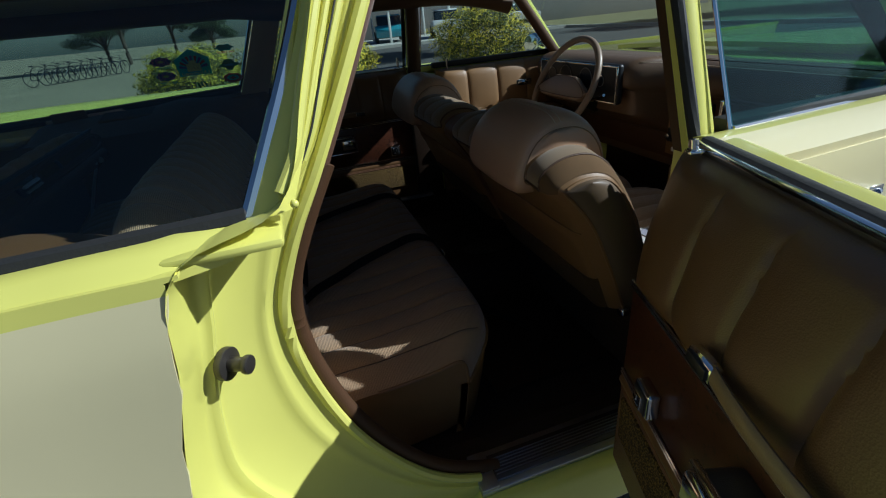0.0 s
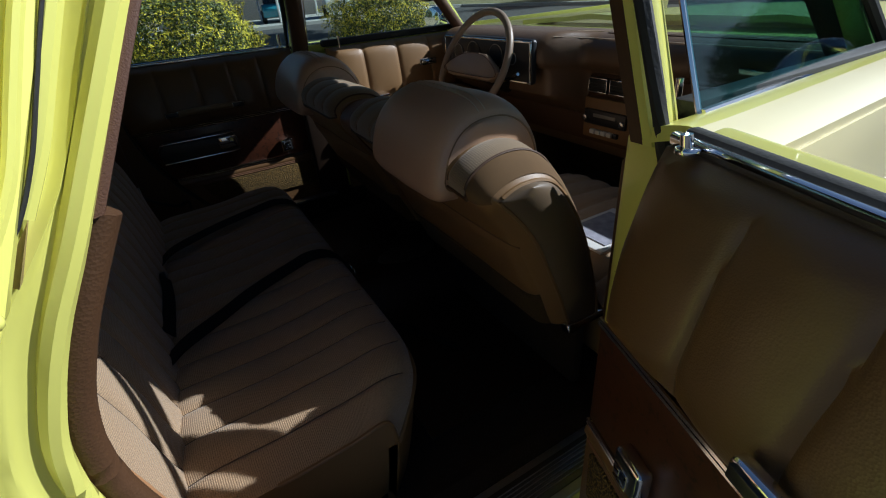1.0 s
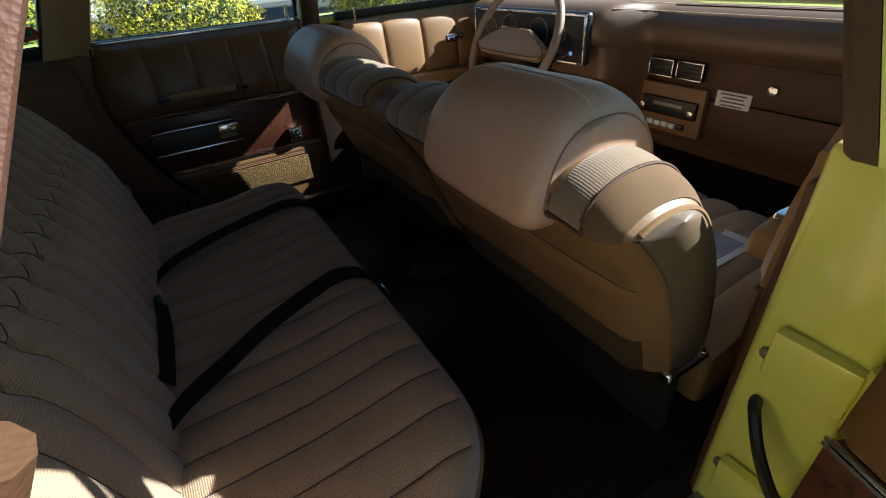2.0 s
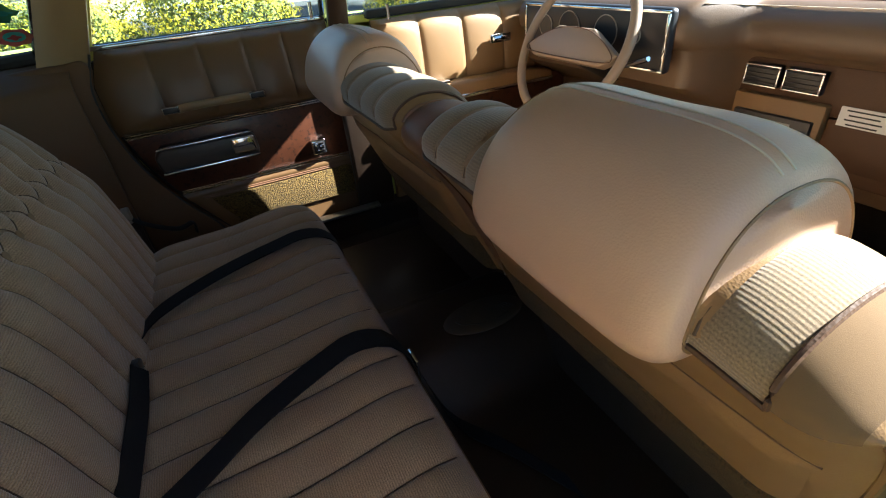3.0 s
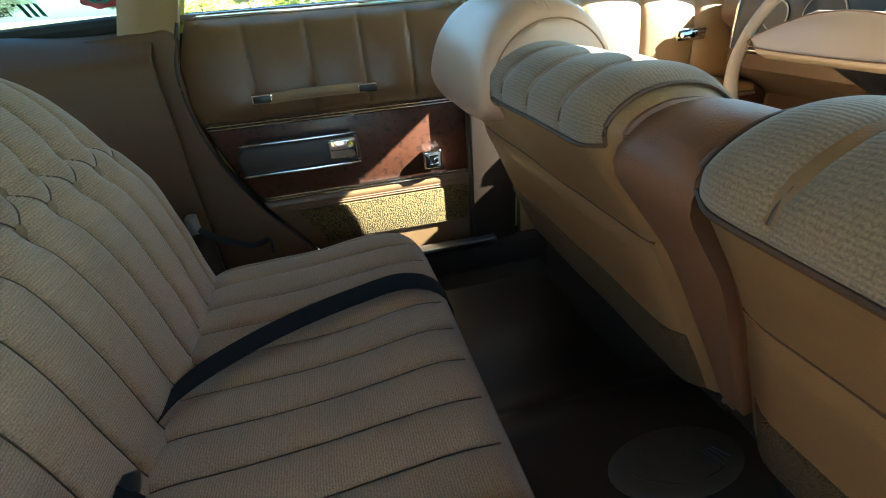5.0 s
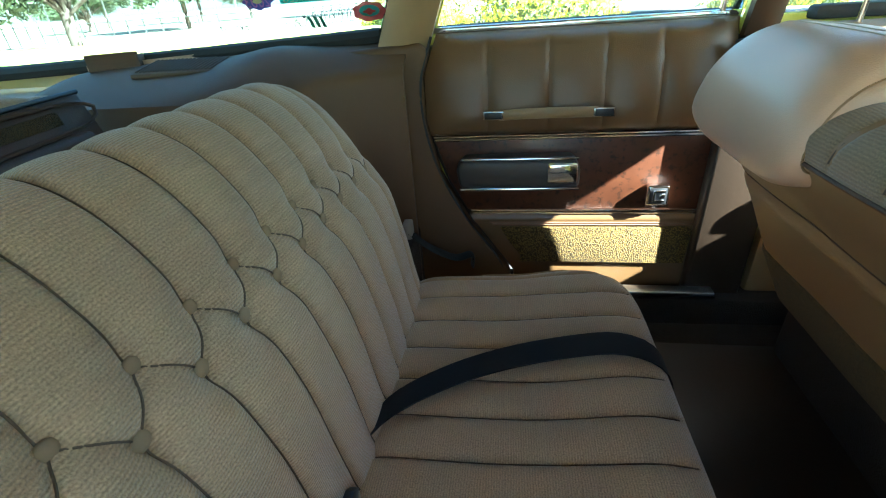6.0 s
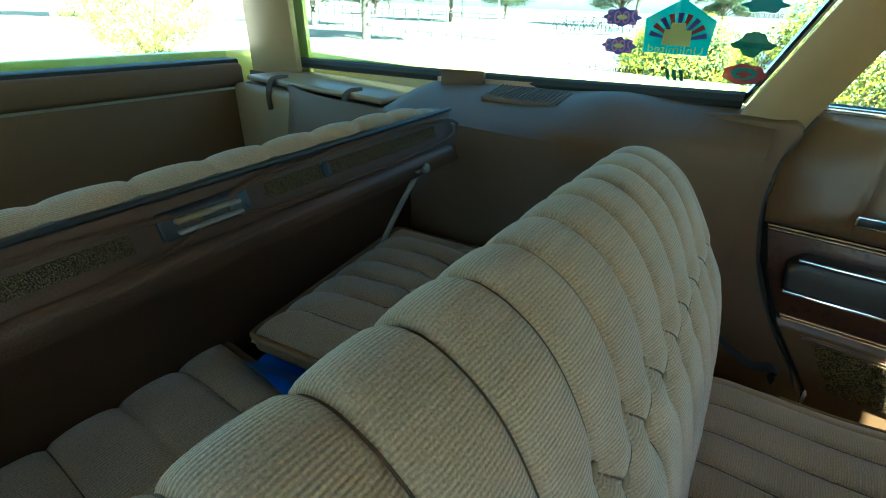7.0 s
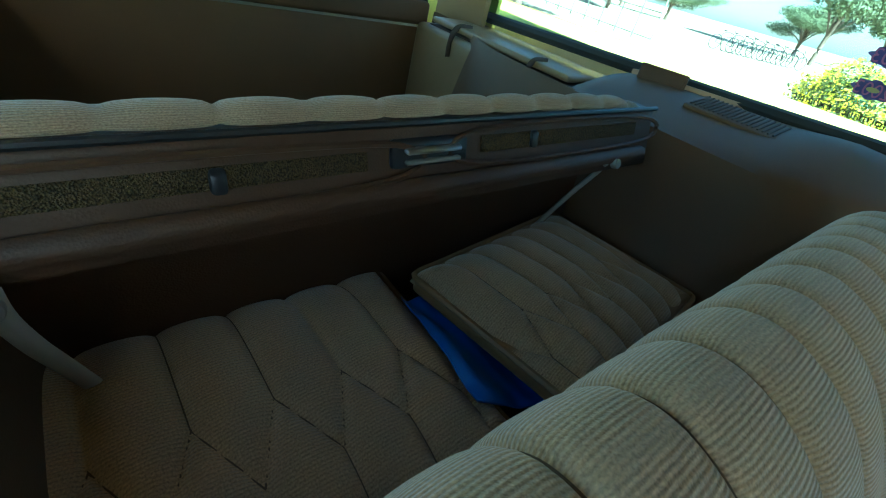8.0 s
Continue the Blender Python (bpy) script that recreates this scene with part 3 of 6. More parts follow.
part("underbody", rbox((-0.1, 0, 0.215), (4.7, 1.5, 0.08), 0.02), PLASTIC_BLACK, body)
part("firewall", rbox((1.06, 0, 0.60), (0.03, 1.60, 0.66), 0.01), FLOOR_CARPET, body)
part("cargo_floor", rbox((-1.62, 0, 0.395), (1.60, 1.30, 0.03), 0.008), FLOOR_CARPET, body)
part("heelboard", rbox((-0.815, 0, 0.42), (0.03, 1.5, 0.26), 0.008), FLOOR_CARPET, body)


def wheel(x, side):
    w = part("wheel", disc((x, side * 0.82, 0.30), 0.19, (0, 1, 0), 0.19, 0.02, 32), CHROME, body)
    part("tyre", tube([(x + 0.275 * math.cos(a), side * 0.82, 0.28 + 0.275 * math.sin(a)) for a in np.linspace(0, 2 * math.pi, 24, endpoint=False)], 0.085, 10, 48, closed=True, up=(0, 1, 0)), RUBBER, w)


for x in (-1.73, 1.54):
    for side in (-1, 1):
        wheel(x, side)

# interior side trim of the load space
def side_trim(side):
    """Moulded panel from the rear door to the tailgate, with a ledge under the window."""
    def f(u, v):
        x = -0.80 - 1.58 * u
        k = 1 / (1 + math.exp((x + 0.98) / 0.05)) * 1 / (1 + math.exp(-(x + 2.05) / 0.08))
        low, top = 0.715 - 0.36 * k, 0.725 - 0.185 * k
        if v < 0.6:
            w = v / 0.6
            return Vector((x, side * (low + (top - low) * w), 0.34 + 0.585 * w))
        w = (v - 0.6) / 0.4
        out = 0.885
        bump = 0.02 * math.exp(-((x + 1.10) / 0.09) ** 2) * math.sin(math.pi * w)
        return Vector((x, side * (top + (out - top) * w), 0.925 + 0.05 * math.sin(0.5 * math.pi * min(1, 1.3 * w)) - 0.035 * u + bump - 0.075 / (1 + math.exp((x + 1.64) / 0.012))))
    part("side_trim", sheet(44, 30, f, thick=(0, side * 0.012, 0)), PLASTIC, body, "brown moulded load-space side panel")


side_trim(-1), side_trim(1)
# trim between the left rear door and the bench, door sill carpet
part("quarter_trim", prism([(-0.566, 0.30), (-0.571, 0.40), (-0.606, 0.45), (-0.676, 0.55), (-0.741, 0.68), (-0.770, 0.80), (-0.770, 0.90), (-0.751, 0.955), (-0.768, 0.975), (-0.950, 0.965), (-0.950, 0.30)], "y", 0.772, 0.808, 0.010, 3), PLASTIC, body, "brown moulded trim round the door opening")
part("door_seal", tube([(-0.573, 0.775, 0.36), (-0.608, 0.775, 0.45), (-0.678, 0.775, 0.55), (-0.743, 0.775, 0.68), (-0.772, 0.775, 0.80), (-0.772, 0.775, 0.90), (-0.743, 0.781, 0.985)], 0.0030, 8, 50), RUBBER, body, "black rubber door seal")
part("kerb_sill_carpet", prism([(-0.60, 0.25), (1.02, 0.25), (1.02, 0.318), (-0.60, 0.318)], "y", -0.74, -0.80, 0.01), FLOOR_CARPET, body)
part("inner_sill", prism([(-0.80, 0.25), (1.02, 0.25), (1.02, 0.36), (-0.80, 0.36)], "y", 0.715, 0.86, 0.015), FLOOR_CARPET, body)
part("sill_strip", rbox((-0.30, 0.735, 0.372), (0.46, 0.035, 0.012), 0.004), ALU, body, "aluminium sill strip")


def sun_visor(y):
    v = thing("sun_visor", "tan padded sun visor folded up against the headliner", "sun visor", "sun visors")
    part("pad", prism([(0.475, 1.268), (0.482, 1.284), (0.30, 1.330), (0.292, 1.312)], "y", y - 0.26, y + 0.26, 0.006, 3), HEADLINER, v)
    part("rod", tube([(0.478, y - 0.275, 1.282), (0.478, y + 0.275, 1.282)], 0.005, 6, 4), CHROME, v)
    part("bracket", rbox((0.478, y * 1.0 + (0.28 if y > 0 else -0.28), 1.30), (0.03, 0.02, 0.05), 0.005), PLASTIC_TAN, v)


sun_visor(0.345), sun_visor(-0.345)

# ---- doors ----
def door_panel_outline(front=-0.125, lo=0.40):
    return [(front, lo), (front, 0.965), (-0.755, 0.985), (-0.785, 0.90), (-0.785, 0.80), (-0.755, 0.68), (-0.69, 0.55), (-0.62, 0.45), (-0.585, lo)]


def rear_edge(z):
    """x of the rear edge of a rear door at a height."""
    zs = [0.40, 0.45, 0.55, 0.68, 0.80, 0.90, 0.985]
    xs = [-0.585, -0.62, -0.69, -0.755, -0.785, -0.785, -0.755]
    return float(np.interp(z, zs, xs))


def rear_door(side, at, label, glass_up):
    """A rear door, built as it stands closed on that side, about its hinge."""
    hx, hy = -0.09, side * 0.925
    X, Y = lambda x: x - hx, lambda y: side * y - hy
    def mk(name, bm, material, parent=None, lab=""):
        bmesh.ops.translate(bm, vec=(-hx, -hy, 0), verts=bm.verts)
        return part(name, bm, material, d, lab)
    # shell
    inn = [(-0.115, 0.33), (-0.115, 0.95), (-0.77, 0.96), (-0.80, 0.86), (-0.79, 0.76), (-0.73, 0.60), (-0.66, 0.47), (-0.57, 0.36)]
    shell = prism(inn, "y", side * 0.785, side * 0.885, 0.01)
    bmesh.ops.translate(shell, vec=(-hx, -hy, 0), verts=shell.verts)
    d = part("car_door", shell, YELLOW if side < 0 else PLASTIC_BLACK, body, label)
    d.matrix_basis = at
    outl = [(-0.115, 0.30), (-0.115, 0.985), (-0.775, 1.0), (-0.865, 0.995), (-0.895, 0.86), (-0.93, 0.72), (-0.925, 0.62), (-0.86, 0.49), (-0.73, 0.37), (-0.60, 0.30)]
    def out_y(z):
        k = max(0.0, min(1.0, (z - 0.78) / 0.21))
        return 0.985 - 0.095 * k * k * (3 - 2 * k)
    def cut(z):
        return float(np.interp(z, [0.30, 0.37, 0.49, 0.62, 0.72, 0.86, 0.97], [-0.60, -0.73, -0.86, -0.925, -0.93, -0.895, -0.85]))
    skin_at = lambda z0, z1, off, lo=-0.115, cutback=0.0: (lambda u, v: Vector((lo + (cut(z0 + (z1 - z0) * v) + cutback - lo) * u, side * (out_y(z0 + (z1 - z0) * v) + off), z0 + (z1 - z0) * v)))
    mk("outer_skin", sheet(14, 22, skin_at(0.30, 0.975, 0.0), thick=(0, -side * 0.014, 0)), YELLOW, None, "pale yellow outer door skin")
    mk("cream_film", sheet(12, 12, skin_at(0.63, 0.90, 0.0035, -0.125, 0.015), thick=(0, -side * 0.002, 0)), CREAM)
    mk("door_moulding", rbox((-0.52, side * 0.992, 0.592), (0.80, 0.012, 0.022), 0.004), CHROME)
    # window ledge, seal and chrome strip
    mk("window_ledge", prism([(side * 0.80, 0.955), (side * 0.80, 0.975), (side * 0.865, 0.990), (side * 0.889, 0.980), (side * 0.889, 0.955)], "x", -0.118, -0.80, 0.006, 3), YELLOW)
    mk("ledge_seal", rbox((-0.45, side * 0.823, 0.985), (0.66, 0.018, 0.022), 0.006), RUBBER)
    mk("ledge_strip", rbox((-0.45, side * 0.803, 0.987), (0.66, 0.012, 0.014), 0.004), CHROME, None, "chrome window strip")
    # padded vinyl upper panel with stitched channels
    seams = [-0.27, -0.383, -0.503, -0.636]
    def pad(u, v):
        z = 0.765 + 0.215 * v
        x0, x1 = -0.125, rear_edge(z) + 0.006
        x = x0 + (x1 - x0) * u
        edge = min(u, 1 - u, v * 0.8, 1.4 * (1 - v))
        puff = 0.030 * (1 - math.exp(-edge / 0.06)) + groove(x, seams, 0.005, 0.005, 0.058, 0.006) * min(1, 8 * min(v, 1 - v))
        lean = 0.045 * v ** 2
        wr = 0.0025 * noise.noise(Vector((x * 14, z * 16, side * 3)))
        return Vector((x, side * (0.748 + lean - puff + wr), z))
    mk("upper_pad", sheet(150, 30, pad, thick=(0, side * 0.02, 0)), DOOR_VINYL, None, "dark tan padded vinyl panel with stitched channels")
    # double chrome beading and burl veneer
    for z in (0.762, 0.755):
        mk("beading", tube([(-0.125, side * 0.740, z), (-0.45, side * 0.740, z), (rear_edge(z) + 0.012, side * 0.740, z)], 0.0030, 6, 10), CHROME)
    mk("veneer", prism([(-0.125, 0.575), (-0.125, 0.752), (rear_edge(0.752) + 0.012, 0.752), (rear_edge(0.66) + 0.012, 0.66), (rear_edge(0.575) + 0.014, 0.575)], "y", side * 0.742, side * 0.770, 0.002), BURL, None, "dark burl wood veneer band")
    for z in (0.573, 0.566):
        mk("beading", tube([(-0.125, side * 0.740, z), (-0.4, side * 0.740, z), (rear_edge(z) + 0.02, side * 0.740, z)], 0.0026, 6, 10), CHROME)
    def low(u, v):
        z = 0.335 + 0.227 * v
        x = -0.125 + (rear_edge(z) + 0.012 + 0.125) * u
        return Vector((x, side * (0.742 - 0.006 * math.sin(math.pi * min(1, max(0, (v - 0.88) / 0.12)))), z))
    mk("lower_panel", sheet(30, 30, low, thick=(0, side * 0.03, 0)), DOOR_VINYL, None)
    for z in (0.540, 0.534):
        mk("stitched_line", tube([(-0.135, side * 0.7385, z), (-0.4, side * 0.7385, z), (rear_edge(z) + 0.05, side * 0.7385, z)], 0.0022, 6, 10), VINYL_RED)
    cp = [(-0.150, 0.425), (-0.145, 0.520), (-0.16, 0.528), (rear_edge(0.52) + 0.06, 0.528), (rear_edge(0.49) + 0.06, 0.49), (rear_edge(0.44) + 0.06, 0.44), (-0.56, 0.425)]
    mk("carpet_strip", prism(cp, "y", side * 0.7345, side * 0.744, 0.003), CARPET, None, "gold loop-pile carpet strip")
    # armrest with ashtray
    arm = mk("armrest", prism([(-0.702, 0.652), (-0.71, 0.70), (-0.69, 0.722), (-0.445, 0.722), (-0.427, 0.70), (-0.427, 0.652)], "y", side * 0.690, side * 0.748, 0.010, 3), GREY_PAD, None, "dark grey padded armrest with chrome trim")
    mk("ashtray", rbox((-0.468, side * 0.689, 0.690), (0.068, 0.016, 0.048), 0.006, 3), CHROME, arm, "chrome ashtray lid")
    mk("armrest_trim", rbox((-0.565, side * 0.690, 0.652), (0.275, 0.012, 0.007), 0.003), CHROME, arm)
    mk("armrest_cap", rbox((-0.565, side * 0.692, 0.723), (0.265, 0.010, 0.005), 0.002), CHROME, arm)
    # pull strap
    strap = mk("pull_strap", tube([(-0.61, side * 0.712, 0.816), (-0.56, side * 0.705, 0.820), (-0.505, side * 0.702, 0.821), (-0.45, side * 0.705, 0.820), (-0.40, side * 0.712, 0.818)], 0.0115, 10, 30, flat=0.5, up=(0, 1, 0)), PLASTIC_TAN, None, "tan pull strap with chrome ends")
    for x in (-0.622, -0.387):
        mk("strap_end", rbox((x, side * 0.712, 0.818), (0.046, 0.016, 0.021), 0.004), CHROME, strap)
        mk("strap_inlay", rbox((x, side * 0.7030, 0.818), (0.038, 0.005, 0.0145), 0.001), PLASTIC_BLACK, strap)
    # inside release in a chrome frame
    rel = mk("door_release", rbox((-0.243, side * 0.732, 0.617), (0.050, 0.022, 0.050), 0.006, 3), CHROME, None, "square chrome door release")
    mk("release_recess", rbox((-0.243, side * 0.7205, 0.617), (0.038, 0.004, 0.038), 0.001), PLASTIC_BLACK, rel)
    mk("release_lever", join(rbox((-0.243, side * 0.717, 0.630), (0.026, 0.006, 0.005), 0.001), rbox((-0.243, side * 0.717, 0.606), (0.026, 0.006, 0.005), 0.001), rbox((-0.254, side * 0.717, 0.618), (0.005, 0.006, 0.024), 0.001), rbox((-0.236, side * 0.717, 0.618), (0.012, 0.006, 0.012), 0.002)), CHROME, rel)
    pin = mk("lock_pin", tube([(-0.165, side * 0.785, 0.985), (-0.163, side * 0.783, 1.035 if side > 0 else 1.004)], 0.006, 10, 5), CHROME, None, "chrome lock pin")
    mk("pin_ring", disc((-0.165, side * 0.785, 0.988), 0.012, (0, 0, 1), 0.006, 0.002, 16), CHROME, pin)
    if glass_up:
        g = pane("door_glass", [(X(-0.115), Y(0.815), 0.985), (X(-0.745), Y(0.815), 0.985), (X(-0.625), Y(0.715), 1.285), (X(-0.10), Y(0.715), 1.285)], d, 8)
        mk("glass_edge", tube([(-0.118, side * 0.815, 0.985), (-0.11, side * 0.765, 1.13), (-0.102, side * 0.715, 1.285)], 0.005, 6, 10), CHROME)
    return d


rear_door(1, pose(-0.079, 0.962, 0.005), "closed rear door with tan vinyl panel and burl veneer", True)
rear_door(-1, pose(-0.018, -0.945, 0.015, 0, 0, 72), "rear door standing wide open, tan vinyl panel inside", False)


def front_door(side, label):
    d = part("car_door", prism([(0.0, 0.32), (0.785, 0.32), (0.785, 0.945), (0.0, 0.945)], "y", side * 0.80, side * 0.90, 0.01), YELLOW, body, label)
    P = lambda name, bm, material, parent=None, lab="": part(name, bm, material, d, lab)
    fx = 0.012 if side < 0 else -0.03
    sx = -0.07 if side < 0 else -0.10
    def on_side(z, off, u0=0.0, u1=1.0):
        return lambda u, v: Vector((sx + (0.79 - sx) * (u0 + (u1 - u0) * u), side * (side_y(sx + (0.79 - sx) * u, z[0] + (z[1] - z[0]) * v) + off), z[0] + (z[1] - z[0]) * v))
    P("outer_skin", sheet(20, 12, on_side((0.27, 0.97), 0.0), thick=(0, -side * 0.02, 0)), YELLOW)
    P("cream_film", sheet(20, 8, on_side((0.795, 0.958), 0.0045, 0.01, 0.99), thick=(0, -side * 0.003, 0)), CREAM, None, "cream film on the door")
    ledge = lambda v: (lambda u, w: Vector((sx + (0.785 - sx) * u, side * (side_y(sx + (0.785 - sx) * u, 0.96) - 0.125 * (1 - v(w)) + 0.002), 0.972 + 0.020 * math.sin(math.pi * (0.15 + 0.85 * v(w))))))
    P("window_ledge", sheet(16, 6, ledge(lambda w: 0.46 * w), thick=(0, 0, -0.02)), YELLOW)
    P("cream_shoulder", sheet(16, 6, ledge(lambda w: 0.46 + 0.54 * w), thick=(0, 0, -0.02)), CREAM)
    P("door_moulding", strip([Vector((x, side * (side_y(x, 0.782) + 0.004), 0.782)) for x in np.linspace(sx, 0.785, 14)], (0, 0, 0.022), (0, side * 0.01, 0)), CHROME, None, "chrome side moulding")
    P("ledge_seal", rbox((0.36, side * 0.835, 0.984), (0.68, 0.040, 0.026), 0.006), RUBBER)
    P("ledge_strip", tube([(fx, side * 0.868, 0.984), (0.35, side * 0.848, 0.984), (0.66, side * 0.825, 0.980)], 0.007, 6, 12), CHROME)
    h = P("door_handle", join(tube([(0.10, side * 0.985, 0.858), (0.14, side * 1.008, 0.864), (0.21, side * 1.004, 0.866), (0.25, side * 0.980, 0.862)], 0.009, 8, 20, flat=0.7), rbox((0.125, side * 0.978, 0.862), (0.05, 0.012, 0.03), 0.005), rbox((0.235, side * 0.972, 0.863), (0.04, 0.012, 0.026), 0.005)), CHROME, None, "chrome pull-up door handle")
    P("handle_cup", disc((0.175, side * 0.9755, 0.862), 0.028, (0, 1, 0), 0.004, 0.001), GREY_METAL, h)
    g = pane("door_glass", [(fx, side * 0.868, 0.975), (0.665, side * 0.822, 0.965), (0.335, side * 0.715, 1.325), (fx, side * 0.728, 1.335)], d, 8, GLASS_TINT if side < 0 else GLASS, "door window")
    P("glass_edge", tube([(fx, side * 0.868, 0.975), (fx, side * 0.80, 1.15), (fx, side * 0.731, 1.33)], 0.004, 6, 10), CHROME)
    P("frame_edge", tube([(0.69, side * 0.825, 0.965), (0.52, side * 0.772, 1.15), (0.34, side * 0.718, 1.33)], 0.012, 8, 16), PLASTIC_BLACK)
    # inside panel
    seams = [0.17, 0.33, 0.49, 0.63]
    def pad(u, v):
        x, z = 0.02 + 0.82 * u, 0.73 + 0.238 * v
        edge = min(u * 1.5, (1 - u) * 1.5, v, 1.2 * (1 - v))
        puff = 0.03 * (1 - math.exp(-edge / 0.06)) + groove(x, seams, 0.006, 0.006, 0.075, 0.008)
        return Vector((x, side * (0.755 + 0.03 * v * v - puff), z))
    P("upper_pad", sheet(130, 20, pad, thick=(0, side * 0.02, 0)), VINYL, None, "tan padded vinyl panel with stitched channels")
    P("inner_panel", rbox((0.40, side * 0.775, 0.63), (0.77, 0.03, 0.60), 0.01), VINYL)
    P("veneer", rbox((0.46, side * 0.757, 0.66), (0.86, 0.012, 0.13), 0.003), BURL)
    P("panel_frame", tube([(0.02, side * 0.752, 0.725), (0.85, side * 0.752, 0.725), (0.86, side * 0.752, 0.94)], 0.004, 6, 30), CHROME)
    a = P("armrest", prism([(0.12, 0.70), (0.13, 0.745), (0.20, 0.758), (0.55, 0.752), (0.66, 0.735), (0.66, 0.70)], "y", side * 0.675, side * 0.75, 0.012, 3), VINYL, None, "tan padded armrest")
    P("armrest_chrome", rbox((0.42, side * 0.676, 0.708), (0.48, 0.01, 0.014), 0.004), CHROME, a)
    P("ashtray", rbox((0.20, side * 0.71, 0.760), (0.075, 0.05, 0.014), 0.005), CHROME, a)
    P("door_release", join(rbox((0.46, side * 0.722, 0.865), (0.085, 0.010, 0.028), 0.004), tube([(0.43, side * 0.715, 0.865), (0.46, side * 0.71, 0.868), (0.49, side * 0.715, 0.865)], 0.006, 8, 10)), CHROME, None, "chrome inside release")
    P("mirror_control", rbox((0.71, side * 0.738, 0.80), (0.075, 0.01, 0.030), 0.004), PLASTIC_BLACK)
    P("lock_pin", tube([(0.08, side * 0.785, 0.965), (0.08, side * 0.783, 1.01)], 0.006, 10, 5), CHROME)
    return d


front_door(1, "closed driver's door with tan padded panel")
front_door(-1, "closed front passenger door, cream and yellow outside")


def door_mirror(at, side):
    m = thing("door_mirror", "chrome round-edged door mirror on a short stalk", "mirror", "door mirrors", at=at)
    part("mirror_shell", ball((0, 0, 0.075), 0.075, (0.35, 1.05, 0.75), 20), CHROME, m)
    part("mirror_glass", disc((-0.0255, 0, 0.075), 0.052, (1, 0, 0), 0.004, 0.001, 28), MIRROR, m)
    part("stalk", tube([(0.0, -side * 0.05, -0.035), (0.005, -side * 0.03, 0.0), (0.0, 0, 0.04)], 0.013, 8, 10), CHROME, m)
    part("foot", disc((0.0, -side * 0.055, -0.035), 0.03, (0, 0, 1), 0.012, 0.003), CHROME, m)
    return m


door_mirror(pose(0.70, -0.945, 0.945, 0, 0, -14), -1)
door_mirror(pose(0.645, 0.945, 0.94, 0, 0, 14), 1)

# ---- rear bench seat ----
PITCH = 0.0725
SEAMS = [0.49 - PITCH * k for k in range(16)]
BACK = [(-0.745, 0.47), (-0.757, 0.55), (-0.772, 0.65), (-0.793, 0.74), (-0.826, 0.815), (-0.855, 0.87), (-0.890, 0.925), (-0.925, 0.955), (-0.965, 0.968), (-0.998, 0.957), (-1.018, 0.925), (-1.028, 0.87), (-1.028, 0.70), (-1.02, 0.42)]
bench = thing("rear_bench_seat", "tan ribbed-cloth rear bench seat with tufted channels and buttons", "seat")
NB = 84
bl = profile(BACK, NB)
bn = []
for i, p in enumerate(bl):
    d = (bl[min(i + 1, NB - 1)] - bl[max(i - 1, 0)]).normalized()
    bn.append(Vector((d.z, 0, -d.x)))
blen = [0.0]
for a, b in zip(bl, bl[1:]):
    blen.append(blen[-1] + (b - a).length)
STEP = PITCH / 24
Y0 = SEAMS[0] - 389 * STEP
Y1 = Y0 + 418 * STEP
ROW_LOW, ROW_HIGH = 0.802, 0.845


def back_pt(u, v):
    y = Y0 + (Y1 - Y0) * u
    p, n, far = along(bl, v), along(bn, v), along(blen, v)
    end = min(u, 1 - u) * (Y1 - Y0)
    k = 1 - math.exp(-(end / 0.035))
    # the ends are rounded over
    sink = -0.05 * (1 - k)
    drop = 0.07 * math.exp(-(end / 0.07) ** 1.5) * max(0, min(1, (p.z - 0.75) / 0.2))
    on = min(1, max(0, (far - 0.02) / 0.05)) * min(1, max(0, (0.80 - far) / 0.06))
    front = p.x > -0.95
    # lower channels end at one row of buttons, upper ones at another, half a pitch aside
    k = min(1.0, max(0.0, (p.z - ROW_LOW) / (ROW_HIGH - ROW_LOW))) if front else 1.0
    lines = [q + d * k * PITCH / 2 for q in SEAMS for d in ((-1, 1) if 0.02 < k < 0.98 else (1,))]
    zig = 0.02 < k < 0.98
    g = groove(y, lines, 0.0042, 0.0045 if zig else 0.0055, PITCH / 2, 0.002 if zig else 0.0032) * on
    dim = 0.0
    if front and abs(p.z - 0.82) < 0.09:
        for zrow, sh in ((ROW_LOW, 0.0), (ROW_HIGH, 0.5 * PITCH)):
            d = min(abs(y - q - sh) for q in SEAMS)
            r2 = (d / 0.019) ** 2 + ((p.z - zrow) / 0.019) ** 2
            dim -= 0.010 * math.exp(-r2)
    lump = 0.0025 * noise.noise(Vector((y * 9, p.z * 11, 5))) 
    return p + n * (sink + g + dim + lump) + Vector((0, y, -drop))


part("backrest", sheet(419, 190, back_pt, uvf=lambda u, v: (Y0 + (Y1 - Y0) * u, along(blen, v))), CORD, bench, "tufted tan ribbed-cloth backrest", 60)
for side, u in ((-1, 0.0), (1, 1.0)):
    part("backrest_end", sheet(2, NB // 2, lambda a, b: back_pt(u, b * 0.5).lerp(back_pt(u, 1 - b * 0.5), a)), VINYL, bench)
    part("end_piping", tube([back_pt(u, v) for v in np.linspace(0.02, 0.62, 30)], 0.0045, 6, 60), CORD, bench)
